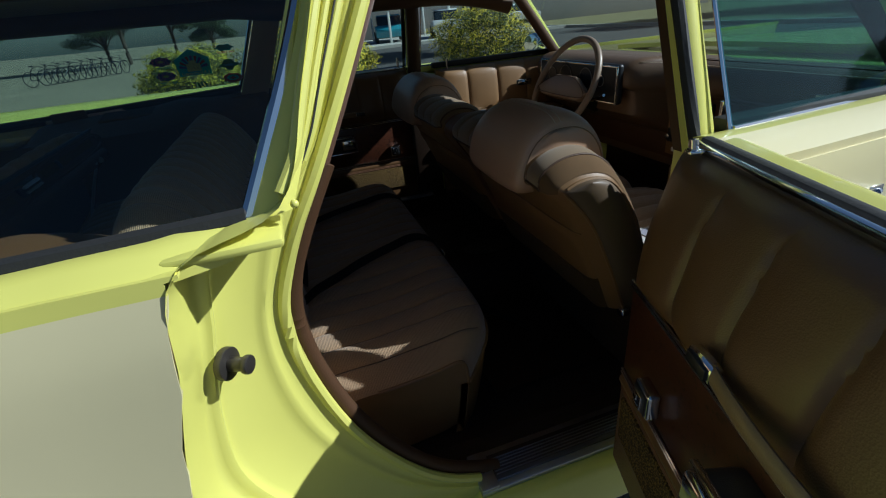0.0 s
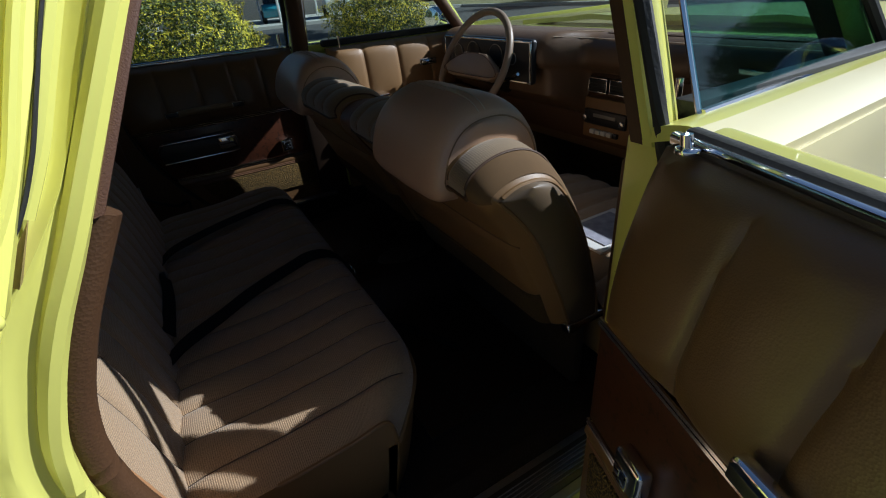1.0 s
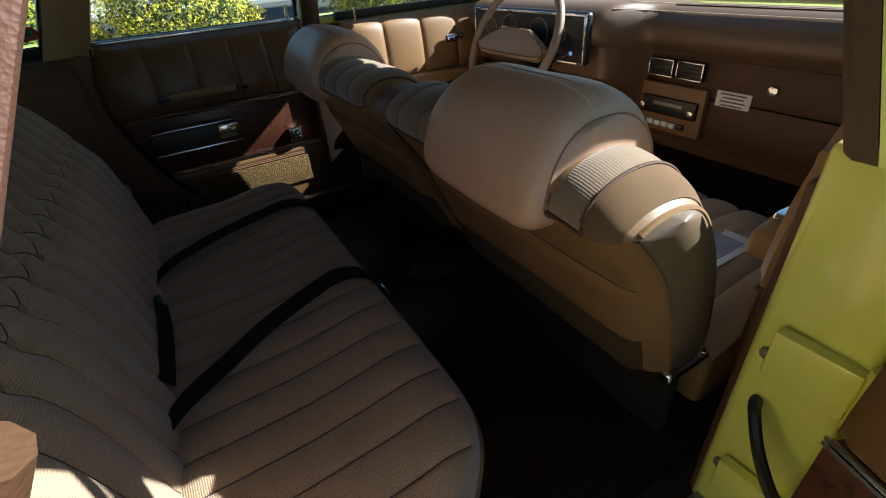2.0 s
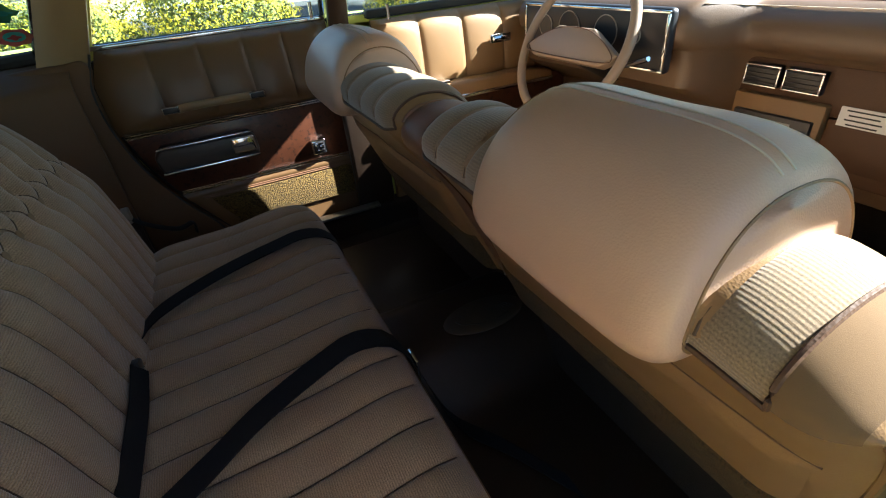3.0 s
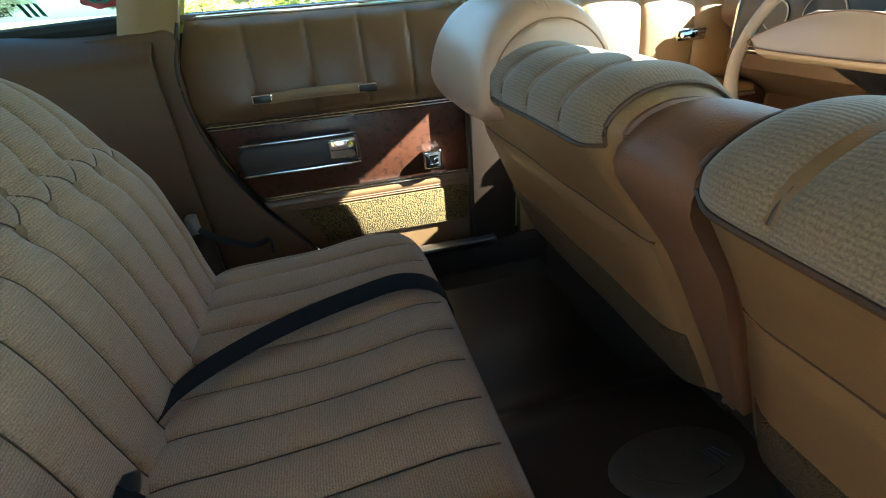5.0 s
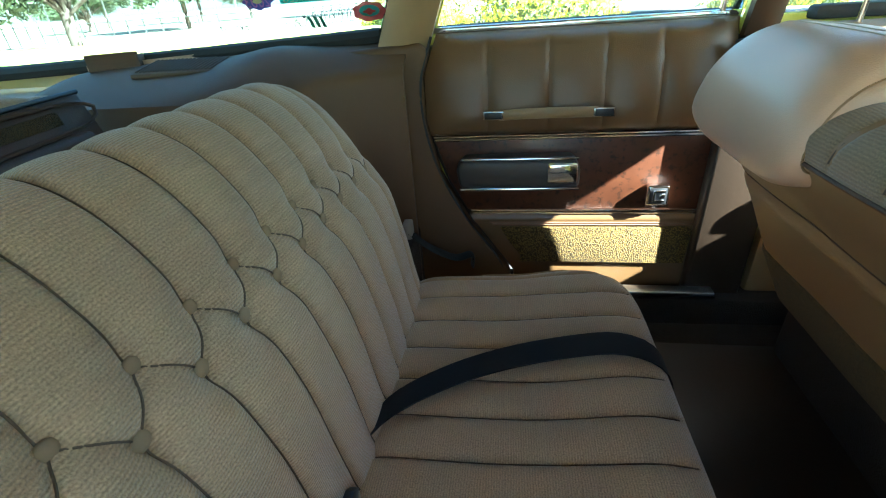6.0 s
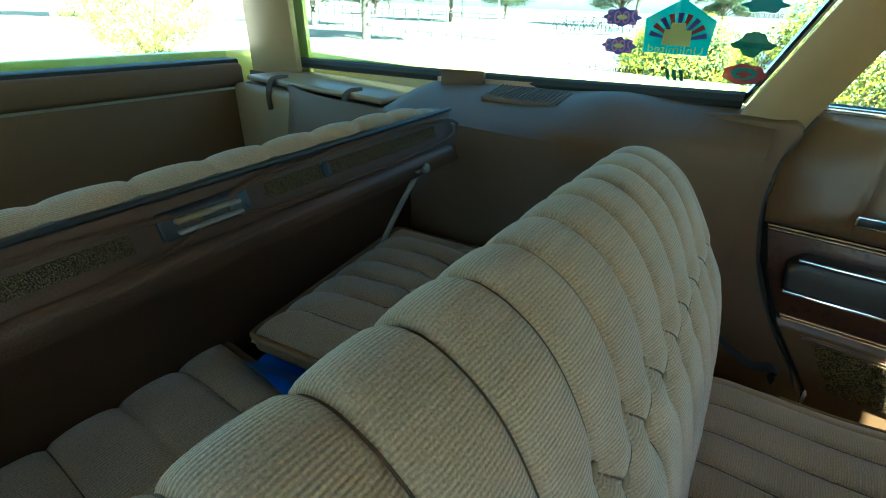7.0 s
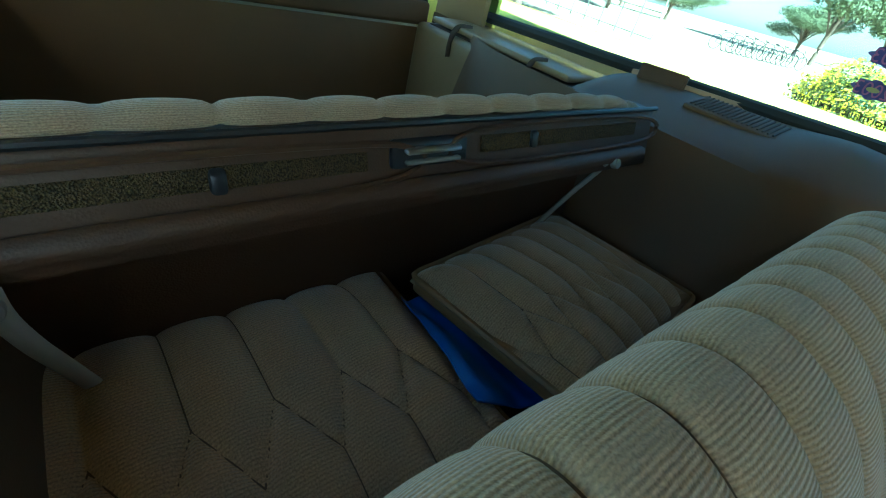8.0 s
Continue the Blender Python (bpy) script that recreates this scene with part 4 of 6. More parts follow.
# vinyl bolster between the backrest's kerb-side end and the door jamb
def bolster(u, v):
    p = along(bl, 0.03 + 0.50 * v)
    fold = groove(v, [0.30, 0.52, 0.72], 0.02, 0.006)
    return Vector((p.x - 0.012 - 0.035 * u - 0.02 * v + 0.02 * math.sin(math.pi * min(1, u * 1.1)) + fold, -0.672 - 0.165 * u, p.z - 0.03 * v))
part("side_bolster", sheet(16, 40, bolster, thick=(-0.02, 0, 0)), VINYL_ORANGE, bench, "orange tan vinyl bolster beside the backrest")
for zrow, sh in ((ROW_LOW, 0.0), (ROW_HIGH, 0.5 * PITCH)):
    vi = min(range(NB // 2), key=lambda i: abs(bl[i].z - zrow))
    for q in SEAMS:
        if q + sh < Y1 - 0.03:
            c = back_pt((q + sh - Y0) / (Y1 - Y0), vi / (NB - 1)) + bn[vi] * 0.0005
            part("button", ball(c, 0.0088, (0.55, 1, 1), 12), BUTTON, bench)
def seam(f, u0, v0, u1, v1, parent, n=24, r=0.0011, up=Vector((0, 0, 0.0006))):
    """A sunk line of dark thread on a padded surface."""
    return part("seam", tube([f(u0 + (u1 - u0) * a, v0 + (v1 - v0) * a) + up for a in np.linspace(0, 1, n)], r, 5, 2 * n), THREAD_DARK, parent)


UY = lambda y: (y - Y0) / (Y1 - Y0)
VROW = [min(range(NB // 2), key=lambda i: abs(bl[i].z - z)) / (NB - 1) for z in (ROW_LOW, ROW_HIGH)]
for q in SEAMS:
    seam(back_pt, UY(q), 0.04, UY(q), VROW[0], bench, up=Vector((0.0012, 0, 0.0004)))
    if q + PITCH / 2 < Y1 - 0.01:
        seam(back_pt, UY(q + PITCH / 2), VROW[1], UY(q + PITCH / 2), 0.66, bench, 40, up=Vector((0.0007, 0, 0.0008)))
        seam(back_pt, UY(q), VROW[0], UY(q + PITCH / 2), VROW[1], bench, 10, 0.0010, Vector((0.0012, 0, 0.0006)))
    seam(back_pt, UY(q), VROW[0], UY(q - PITCH / 2), VROW[1], bench, 10, 0.0010, Vector((0.0012, 0, 0.0006)))
CUSH = [(-0.785, 0.515), (-0.74, 0.532), (-0.66, 0.538), (-0.56, 0.543), (-0.46, 0.552), (-0.40, 0.557), (-0.355, 0.552), (-0.330, 0.53), (-0.324, 0.49)]
NC = 60
cl = profile(CUSH, NC)
clen = [0.0]
for a, b in zip(cl, cl[1:]):
    clen.append(clen[-1] + (b - a).length)
CSTEP = 0.073 / 22
C0, C1 = 0.545 - 371 * CSTEP, 0.545 + 21 * CSTEP
CSEAMS = [0.545 - 0.073 * k for k in range(17)]


def cush_pt(u, v):
    y = C0 + (C1 - C0) * u
    p, far = along(cl, v), along(clen, v)
    end = min(u, 1 - u) * (C1 - C0)
    on = min(1, max(0, (clen[-1] - far - 0.05) / 0.03))
    g = groove(y, CSEAMS, 0.0042, 0.006, 0.0365, 0.004) * on
    q = p + Vector((0, y, 0)) + Vector((0, 0, 1)) * (g - 0.055 * math.exp(-(end / 0.05) ** 1.4))
    sag = -0.012 * math.exp(-((y - 0.22) / 0.18) ** 2) - 0.012 * math.exp(-((y + 0.35) / 0.2) ** 2)
    q.z += sag * math.sin(math.pi * min(1, far / 0.42)) + 0.003 * noise.noise(Vector((y * 8, p.x * 9, 2)))
    # rounded front corners
    q.x -= 0.10 * math.exp(-(end / 0.06) ** 1.3) * max(0, (p.x + 0.60) / 0.27) ** 2
    return q


part("cushion", sheet(393, NC, cush_pt, uvf=lambda u, v: (C0 + (C1 - C0) * u, clen[round(v * (NC - 1))])), CORD, bench, "channelled tan ribbed-cloth seat cushion", 60)
for y in CSEAMS:
    if C0 + 0.01 < y < C1 - 0.01:
        seam(cush_pt, (y - C0) / (C1 - C0), 0.03, (y - C0) / (C1 - C0), 0.88, bench, 30, up=Vector((0, 0, 0.0012)))
part("cushion_front", sheet(60, 8, lambda u, v: cush_pt(u, 1.0) + Vector((-0.035 * v ** 1.5, 0, -0.19 * v)), thick=(-0.02, 0, 0)), VINYL, bench, "tan vinyl cushion front")
for u in (0.0, 1.0):
    part("cushion_side", sheet(NC, 6, lambda a, b: cush_pt(u, a) + Vector((-0.03 * b * max(0, 2 * a - 1), 0, -0.19 * b))), VINYL, bench)
    part("cushion_piping", tube([cush_pt(u, v) for v in np.linspace(0.3, 1, 16)], 0.004, 6, 40), VINYL, bench)
part("front_piping", tube([cush_pt(u, 1.0) + Vector((0.003, 0, 0)) for u in np.linspace(0, 1, 40)], 0.004, 6, 120), VINYL, bench)


def belt_strap(pts, width, parent, name="webbing"):
    line = catmull(pts, 40)
    return part(name, sheet(40, 3, lambda u, v: line[round(u * 39)] + Vector((0.0, width * (v - 0.5), 0.0)), thick=(0.0, 0, 0.003)), BELT, parent)


b1 = thing("seat_belt", "black lap belt lying across the rear cushion", "seat belt", "rear seat belts")
belt_strap([(-0.775, 0.140, 0.527), (-0.735, 0.175, 0.550), (-0.66, 0.235, 0.549), (-0.57, 0.278, 0.551), (-0.47, 0.303, 0.557), (-0.40, 0.303, 0.566), (-0.345, 0.296, 0.550), (-0.318, 0.294, 0.50), (-0.322, 0.292, 0.40), (-0.33, 0.290, 0.31)], 0.05, b1)
part("anchor_tab", rbox((-0.778, 0.140, 0.522), (0.03, 0.055, 0.006), 0.002), GREY_METAL, b1)
b2 = thing("seat_belt", "black lap belt draped over the cushion edge, end on the floor", "seat belt", "rear seat belts")
belt_strap([(-0.775, -0.33, 0.527), (-0.73, -0.305, 0.549), (-0.65, -0.250, 0.550), (-0.57, -0.196, 0.553), (-0.46, -0.150, 0.560), (-0.40, -0.140, 0.568), (-0.345, -0.148, 0.553), (-0.313, -0.162, 0.50), (-0.285, -0.175, 0.40), (-0.25, -0.21, 0.318), (-0.19, -0.30, 0.310), (-0.13, -0.42, 0.310)], 0.05, b2)
part("tongue", rbox((-0.309, -0.166, 0.485), (0.006, 0.04, 0.05), 0.002), CHROME, b2)
b3 = thing("seat_belt", "black belt end standing in the crease of the bench", "seat belt", "rear seat belts")
fold = catmull([(-0.748, -0.24, 0.535), (-0.742, -0.15, 0.541), (-0.740, -0.07, 0.543), (-0.744, 0.012, 0.545)], 30)
part("webbing", sheet(30, 3, lambda u, v: along(fold, u) + Vector((-0.016, 0, 0.028)) * v, thick=(0.003, 0, 0.0005)), BELT, b3)
part("belt_tip", prism([(0.010, 0.543), (0.010, 0.574), (0.026, 0.571), (0.038, 0.560), (0.026, 0.547)], "x", -0.760, -0.748, 0.002), PLASTIC_BLACK, b3)
b4 = thing("seat_belt", "black belt anchored beside the bench on the wheel housing", "seat belt", "rear seat belts")
part("anchor_tab", rbox((-0.80, 0.62, 0.605), (0.02, 0.03, 0.04), 0.004), GREY_METAL, b4)
part("webbing", tube([(-0.80, 0.62, 0.60), (-0.76, 0.625, 0.56), (-0.70, 0.63, 0.527), (-0.66, 0.64, 0.53), (-0.66, 0.64, 0.50)], 0.016, 8, 30, flat=0.2), BELT, b4)

# ---- front seats ----
SEAT = [(-0.028, 0.497), (-0.056, 0.557), (-0.103, 0.657), (-0.153, 0.757), (-0.203, 0.827), (-0.231, 0.869), (-0.226, 0.902), (-0.178, 0.929), (-0.113, 0.925), (-0.063, 0.887), (-0.008, 0.787), (0.037, 0.687), (0.077, 0.577), (0.102, 0.497)]
NS = 72
sl = profile(SEAT, NS)
sn = []
for i in range(NS):
    d = (sl[min(i + 1, NS - 1)] - sl[max(i - 1, 0)]).normalized()
    sn.append(Vector((-d.z, 0, d.x)))
sll = [0.0]
for a, b in zip(sl, sl[1:]):
    sll.append(sll[-1] + (b - a).length)


def rear_v(z):
    """The share of the way along the seat's outline at which its rear face is at height z."""
    return min(range(NS // 2), key=lambda i: abs(sl[i].z - z)) / (NS - 1)


def front_seat(inner, inner_foot, outer, hr0, hr1, label):
    """A split front bench half: seatback with cloth insert, side panels, cushion and headrest. inner and inner_foot: y of its inner end at the top and at the foot."""
    s = thing("front_seat", label, "seat", "front seats")
    sg = 1 if outer > inner else -1
    w = abs(outer - inner)

    def end_y(z):
        k = max(0.0, min(1.0, (0.88 - z) / 0.38))
        return inner + (inner_foot - inner) * k, outer - sg * 0.030 * k ** 2

    def back(u, v, lift=0.0):
        """u from the inner to the outer end."""
        p, n = along(sl, v), along(sn, v)
        a, b = end_y(p.z)
        y = a + (b - a) * u
        end = min(u, 1 - u) * w
        r = -0.026 * math.exp(-(end / 0.020) ** 1.5)
        lump = 0.003 * noise.noise(Vector((y * 7, p.z * 8, p.x * 8)))
        q = p + n * (r + lump + lift)
        if p.z > 0.8:
            q.z -= 0.022 * math.exp(-((1 - u) * w / 0.07) ** 2) * (p.z - 0.8) / 0.125
        return q + Vector((0, y, 0))

    part("seatback", sheet(60, NS, back), VINYL, s, "tan vinyl seatback shell", 60)
    # ribbed cloth insert over the top, from the rear edge down the front
    v0, v1 = rear_v(0.868), 0.93
    c0, c1 = 0.014 / w, 1 - 0.052 / w
    cseams = [0.084 * k / w for k in range(1, 8)]
    def ins(u, v):
        uu = c0 + (c1 - c0) * u
        edge = min(u * 10, (1 - u) * 10, v * 14, (1 - v) * 14, 1)
        return back(uu, v0 + (v1 - v0) * v, 0.0015 + 0.003 * edge + groove(uu * w, [q * w for q in cseams], 0.004, 0.005, 0.044, 0.004) * edge)
    part("cloth_insert", sheet(230, 60, ins, uvf=lambda u, v: (u * w, (v0 + (v1 - v0) * v) * sll[-1])), CORD_GOLD, s, "gold tan ribbed-cloth insert", 60)
    for q in cseams:
        if q < c1 - 0.01:
            a = (q - c0) / (c1 - c0)
            part("insert_seam", tube([ins(a, t) + Vector((-0.0008, 0, 0.0016)) for t in np.linspace(0.02, 0.98, 30)], 0.0016, 5, 70), THREAD_DARK, s)
    part("insert_piping", tube([back(c0 + (c1 - c0) * a, v0, 0.003) for a in np.linspace(0, 1, 24)], 0.0026, 6, 60), VINYL_DARK, s)
    for c in (c0, c1):
        part("insert_piping", tube([back(c, a, 0.003) for a in np.linspace(v0, v1, 24)], 0.0024, 6, 60), VINYL_DARK, s)
    part("corner_panel", sheet(10, 50, lambda u, v: back(c1 + (0.985 - c1) * u, v0 + (v1 - v0) * v, 0.0022)), GOLD_PLUSH, s, "gold plush outer corner", 60)
    # lower rear panel with a rounded upper edge, and the carpet at its foot
    va, vb, vc = 0.0, rear_v(0.745), rear_v(0.60)
    def low(u, v, top, lift):
        uu = 0.045 + 0.91 * u
        e = min(u * 14, (1 - u) * 14, (1 - v) * 10, 1)
        return back(uu, va + (top - va) * v, -0.002 + lift * math.sin(0.5 * math.pi * max(0, e)))
    part("back_panel", sheet(50, 30, lambda u, v: low(u, v, vb, 0.011)), VINYL, s, "tan vinyl lower back panel", 60)
    part("back_seam", tube([low(u, 1.0, vb, 0.0) + Vector((-0.0025, 0, 0)) for u in np.linspace(0, 1, 20)], 0.0014, 6, 60), VINYL_DARK, s)
    part("back_carpet", sheet(40, 14, lambda u, v: low(u, v, vc, 0.016)), CARPET_DARK, s, "brown gold carpet on the foot of the back", 60)
    # ends with piping: reddish towards the middle, tan outside
    n2 = NS // 2
    for u in (0.0, 1.0):
        g = -sg if u == 0 else sg
        def side_f(a, b):
            q = back(u, b * 0.5).lerp(back(u, 1 - b * 0.5), a)
            return q + Vector((0, g * 0.020 * math.sin(math.pi * a) ** 0.6 * min(1, 4 * b), 0))
        part("side_panel", sheet(14, n2, side_f), VINYL_RED if u == 0 else VINYL_BEIGE, s, "reddish brown vinyl side" if u == 0 else "light tan vinyl side")
        part("side_piping", tube([back(u, v) for v in np.linspace(0.0, 1.0, 40)], 0.0042, 6, 100), VINYL_RED if u == 0 else VINYL, s)
    y = outer - sg * 0.028
    part("chrome_foot", join(rbox((0.055, y, 0.498), (0.13, 0.016, 0.020), 0.006, 3), rbox((-0.008, y, 0.503), (0.024, 0.026, 0.026), 0.008, 3)), CHROME, s, "chrome hinge cover")
    if sg > 0:
        part("chrome_foot", rbox((-0.020, inner_foot + sg * 0.006, 0.505), (0.008, 0.006, 0.016), 0.002, 3), ALU, s)
    # carpeted skirt and cushion
    mid = (inner_foot + outer) / 2
    part("rear_skirt", rbox((0.040, mid, 0.400), (0.03, w - 0.03, 0.20), 0.01), FLOOR_CARPET, s)
    lo = min(inner_foot, outer)
    cw = abs(outer - inner_foot)
    sm = [lo + cw * k / 8 for k in range(1, 8)]
    def cu(u, v):
        y = lo + 0.01 + (cw - 0.02) * u
        x = 0.09 + 0.49 * v
        end = min(u, 1 - u) * cw
        z = 0.545 + 0.035 * math.sin(math.pi * min(1, v * 0.9)) - 0.05 * math.exp(-(end / 0.04)) - 0.14 * max(0, v - 0.88) / 0.12 * max(0, v - 0.88) + groove(y, sm, 0.009, 0.012)
        return Vector((x, y, z - 0.16 * max(0, (v - 0.93) / 0.07) ** 2))
    part("cushion", sheet(90, 36, cu, uvf=lambda u, v: (u * cw, v * 0.5)), CORD, s, "channelled ribbed-cloth cushion", 60)
    part("seat_base", rbox((0.33, mid, 0.43), (0.46, cw - 0.03, 0.16), 0.02, 3), VINYL, s)
    # headrest: a padded vinyl pillow draped over the top
    a0, a1 = min(hr0, hr1), max(hr0, hr1)
    HR = [(-0.205, 0.815), (-0.240, 0.822), (-0.256, 0.850), (-0.252, 0.890), (-0.236, 0.935), (-0.205, 0.973), (-0.160, 0.994), (-0.105, 0.990), (-0.060, 0.962), (-0.030, 0.91), (-0.020, 0.85)]
    hl = profile(HR, 48)
    c, half = (a0 + a1) / 2, (a1 - a0) / 2
    def hr(u, v):
        p = along(hl, v)
        t = math.sin(0.5 * math.pi * (2 * u - 1)) * 0.35 + 0.65 * (2 * u - 1)
        e = abs(t)
        zf = max(0.0, (p.z - 0.84) / 0.15)
        puff = max(0.0, 1 - e ** 9) ** 0.5
        ctr = Vector((-0.125, 0, 0.895))
        q = ctr + (p - ctr) * (0.84 + 0.16 * puff)
        # rounded lower corners on the rear face
        low = math.exp(-((p.z - 0.815) / 0.035)) if p.x < -0.15 else 0
        y = c + half * t * (1 - 0.05 * zf ** 1.5)
        return Vector((q.x, y, q.z + 0.022 * low * e ** 6 - 0.016 * e ** 5 * zf + 0.003 * noise.noise(Vector((y * 10, p.z * 10, p.x * 10)))))
    h = part("headrest", sheet(60, 48, hr), VINYL_LIGHT, s, "light tan padded vinyl headrest", 70)
    for u in (0.0, 1.0):
        part("headrest_side", sheet(10, 24, lambda a, b: hr(u, b * 0.5).lerp(hr(u, 1 - b * 0.5), a) + Vector((0, (2 * u - 1) * 0.012 * math.sin(math.pi * a) * min(1, 4 * b), 0))), VINYL_LIGHT, h)
        part("side_seam", tube([hr(u, t) for t in np.linspace(0.02, 0.98, 40)], 0.0016, 5, 90), VINYL, h)
    for vv in (0.535, 0.565):
        part("top_seam", tube([hr(a, vv) + Vector((0, 0, 0.0004)) for a in np.linspace(0.03, 0.97, 30)], 0.0010, 5, 60), THREAD, h)
    # double stitching down the outer end of the rear face
    ue = (0.945, 0.92)
    for q in ue:
        part("edge_seam", tube([hr(q, t) + Vector((-0.0003, 0, 0.0003)) for t in np.linspace(0.40, 0.53, 14)], 0.0008, 5, 30), VINYL, h)
    return s


front_seat(-0.006, -0.042, 0.640, 0.288, 0.625, "driver's tan vinyl and ribbed-cloth seat with headrest")
front_seat(-0.100, -0.062, -0.712, -0.306, -0.600, "front passenger's tan vinyl and ribbed-cloth seat with headrest")
arm_c = thing("centre_armrest", "reddish brown vinyl armrest folded up between the front seats", "armrest")
def arm_f(u, v):
    p = along(sl, v)
    c = Vector((-0.04, 0, 0.64))
    q = c + (p - c) * (0.93 - 0.03 * (2 * u - 1) ** 4)
    k = max(0.0, min(1.0, (0.88 - p.z) / 0.38))
    a, b = -0.105 + 0.045 * k, 0.0 - 0.040 * k
    return Vector((q.x, a + (b - a) * u, q.z))
part("armrest_pad", sheet(14, NS, arm_f), VINYL_RED, arm_c, "reddish brown padded vinyl", 60)
part("armrest_core", prism([(-0.04 + (p.x + 0.04) * 0.88, 0.64 + (p.z - 0.64) * 0.88) for p in sl[::3]], "y", -0.072, -0.034, 0.0), VINYL_RED, arm_c)
# added block that keeps the sun from shining through between the front seats
part("added_sun_block", rbox((0.045, -0.055, 0.450), (0.022, 0.11, 0.16), 0.005), FLOOR_CARPET, arm_c)
paper = thing("magazine", "printed magazine lying on the front passenger cushion", "magazine")
part("pages", rbox((0.28, -0.52, 0.575), (0.21, 0.15, 0.008), 0.002), WHITE, paper)
part("cover_picture", rbox((0.28, -0.52, 0.5805), (0.15, 0.12, 0.002), 0), mat("faded print", (0.30, 0.30, 0.36), 0.5, vary=0.6, vscale=40), paper)

# ---- dashboard and wheel ----
dash = thing("dashboard", "brown padded dashboard with black instrument cluster", "dashboard", at=pose(-0.045, -0.020, -0.006))
DP = [(0.82, 0.56), (0.80, 0.62), (0.792, 0.74), (0.788, 0.835), (0.775, 0.862), (0.752, 0.875), (0.742, 0.905), (0.755, 0.945), (0.82, 0.975), (0.95, 0.965), (1.08, 0.93)]
dl = profile(DP, 50)


def dash_f(u, v):
    p = dl[round(v * 49)]
    y = -0.74 + 1.48 * u
    pod = 0.5 * (1 + math.tanh((y - 0.055) / 0.02))
    x = p.x - pod * 0.16 * max(0, min(1, (p.z - 0.70) / 0.08)) * (1 if p.x < 0.93 else max(0, (1.06 - p.x) / 0.13))
    z = p.z + pod * 0.02 * (1 if p.z > 0.85 else 0)
    return Vector((x, y, z))


part("dash_pad", sheet(90, 50, dash_f, thick=(0.03, 0, 0)), DASH_VINYL, dash, "tan padded dashboard top")
part("pad_seam", tube([dash_f(u, 0.66) + Vector((-0.0015, 0, 0.001)) for u in np.linspace(0.02, 0.50, 20)], 0.0018, 6, 60), VINYL_DARK, dash)
part("pad_seam", tube([dash_f(u, 0.86) + Vector((0, 0, 0.0015)) for u in np.linspace(0.02, 0.98, 30)], 0.0018, 6, 90), VINYL_DARK, dash)
part("lower_dash", rbox((0.805, 0.0, 0.66), (0.03, 1.46, 0.12), 0.01), VINYL_DARK, dash)
part("burl_fascia", rbox((0.786, -0.33, 0.800), (0.012, 0.75, 0.105), 0.003), VINYL_DARK, dash)
cl_ = part("instrument_panel", rbox((0.577, 0.385, 0.905), (0.03, 0.58, 0.15), 0.012, 3), PLASTIC_BLACK, dash, "black instrument cluster")
part("cluster_frame", bars(0.561, 0.10, 0.665, 0.838, 0.972, 0.0035), CHROME, cl_)
for y, r in ((0.45, 0.045), (0.30, 0.042), (0.20, 0.022), (0.56, 0.03)):
    part("gauge", tube([(0.560, y + r * math.cos(a), 0.915 + r * math.sin(a)) for a in np.linspace(0, 2 * math.pi, 16, endpoint=False)], 0.0018, 6, 40, closed=True, up=(1, 0, 0)), GREY_METAL, cl_)
    part("gauge_face", disc((0.5605, y, 0.915), r, (1, 0, 0), 0.003, 0, 24), mat("gauge face", (0.02, 0.03, 0.04), 0.3), cl_)
part("clock_lens", disc((0.558, 0.20, 0.935), 0.014, (1, 0, 0), 0.006, 0.001, 16), MIRROR, cl_)
part("gear_lever", tube([(0.55, 0.28, 0.83), (0.52, 0.18, 0.85), (0.50, 0.09, 0.88)], 0.006, 8, 16), CHROME, dash)


def vent(y, z):
    v = part("air_vent", rbox((0.774, y, z), (0.02, 0.085, 0.052), 0.004), PLASTIC_BLACK, dash, "black air vent with chrome frame")
    part("vent_frame", bars(0.763, y - 0.040, y + 0.040, z - 0.023, z + 0.023, 0.002), CHROME, v)
    for k in range(4):
        part("slat", rbox((0.763, y, z - 0.016 + 0.0107 * k), (0.006, 0.076, 0.002), 0), PLASTIC_BLACK, v)


vent(-0.027, 0.815), vent(-0.122, 0.815), vent(-0.61, 0.81)
rad = part("radio_surround", rbox((0.775, -0.083, 0.70), (0.03, 0.215, 0.145), 0.006), VINYL, dash, "tan radio surround")
part("radio", rbox((0.758, -0.083, 0.708), (0.02, 0.185, 0.052), 0.003), PLASTIC_BLACK, rad, "black car radio")
part("radio_slot", rbox((0.7475, -0.083, 0.716), (0.004, 0.10, 0.012), 0.001), GREY_METAL, rad)
for y in (0.0, -0.165):
    part("radio_knob", disc((0.746, y, 0.704), 0.010, (1, 0, 0), 0.018, 0.002, 16), CHROME, rad)
for k in range(5):
    part("heater_key", rbox((0.758, -0.03 - 0.026 * k, 0.655), (0.02, 0.020, 0.016), 0.002), WHITE if k < 4 else PLASTIC_BLACK, rad)
gl = part("glovebox_lid", rbox((0.786, -0.40, 0.69), (0.016, 0.42, 0.11), 0.006), VINYL_DARK, dash)
part("glovebox_knob", disc((0.776, -0.352, 0.797), 0.013, (1, 0, 0), 0.014, 0.003, 20), CHROME, dash)
st = part("sticker", rbox((0.7785, -0.257, 0.755), (0.002, 0.095, 0.042), 0), WHITE, dash, "white paper sticker")
for k in range(4):
    part("print_line", rbox((0.7770, -0.257, 0.769 - 0.010 * k), (0.001, 0.070 - 0.012 * (k % 2), 0.003), 0), PLASTIC_BLACK, st)
part("dash_badge", rbox((0.742, -0.555, 0.912), (0.006, 0.085, 0.018), 0.003), CHROME, dash)
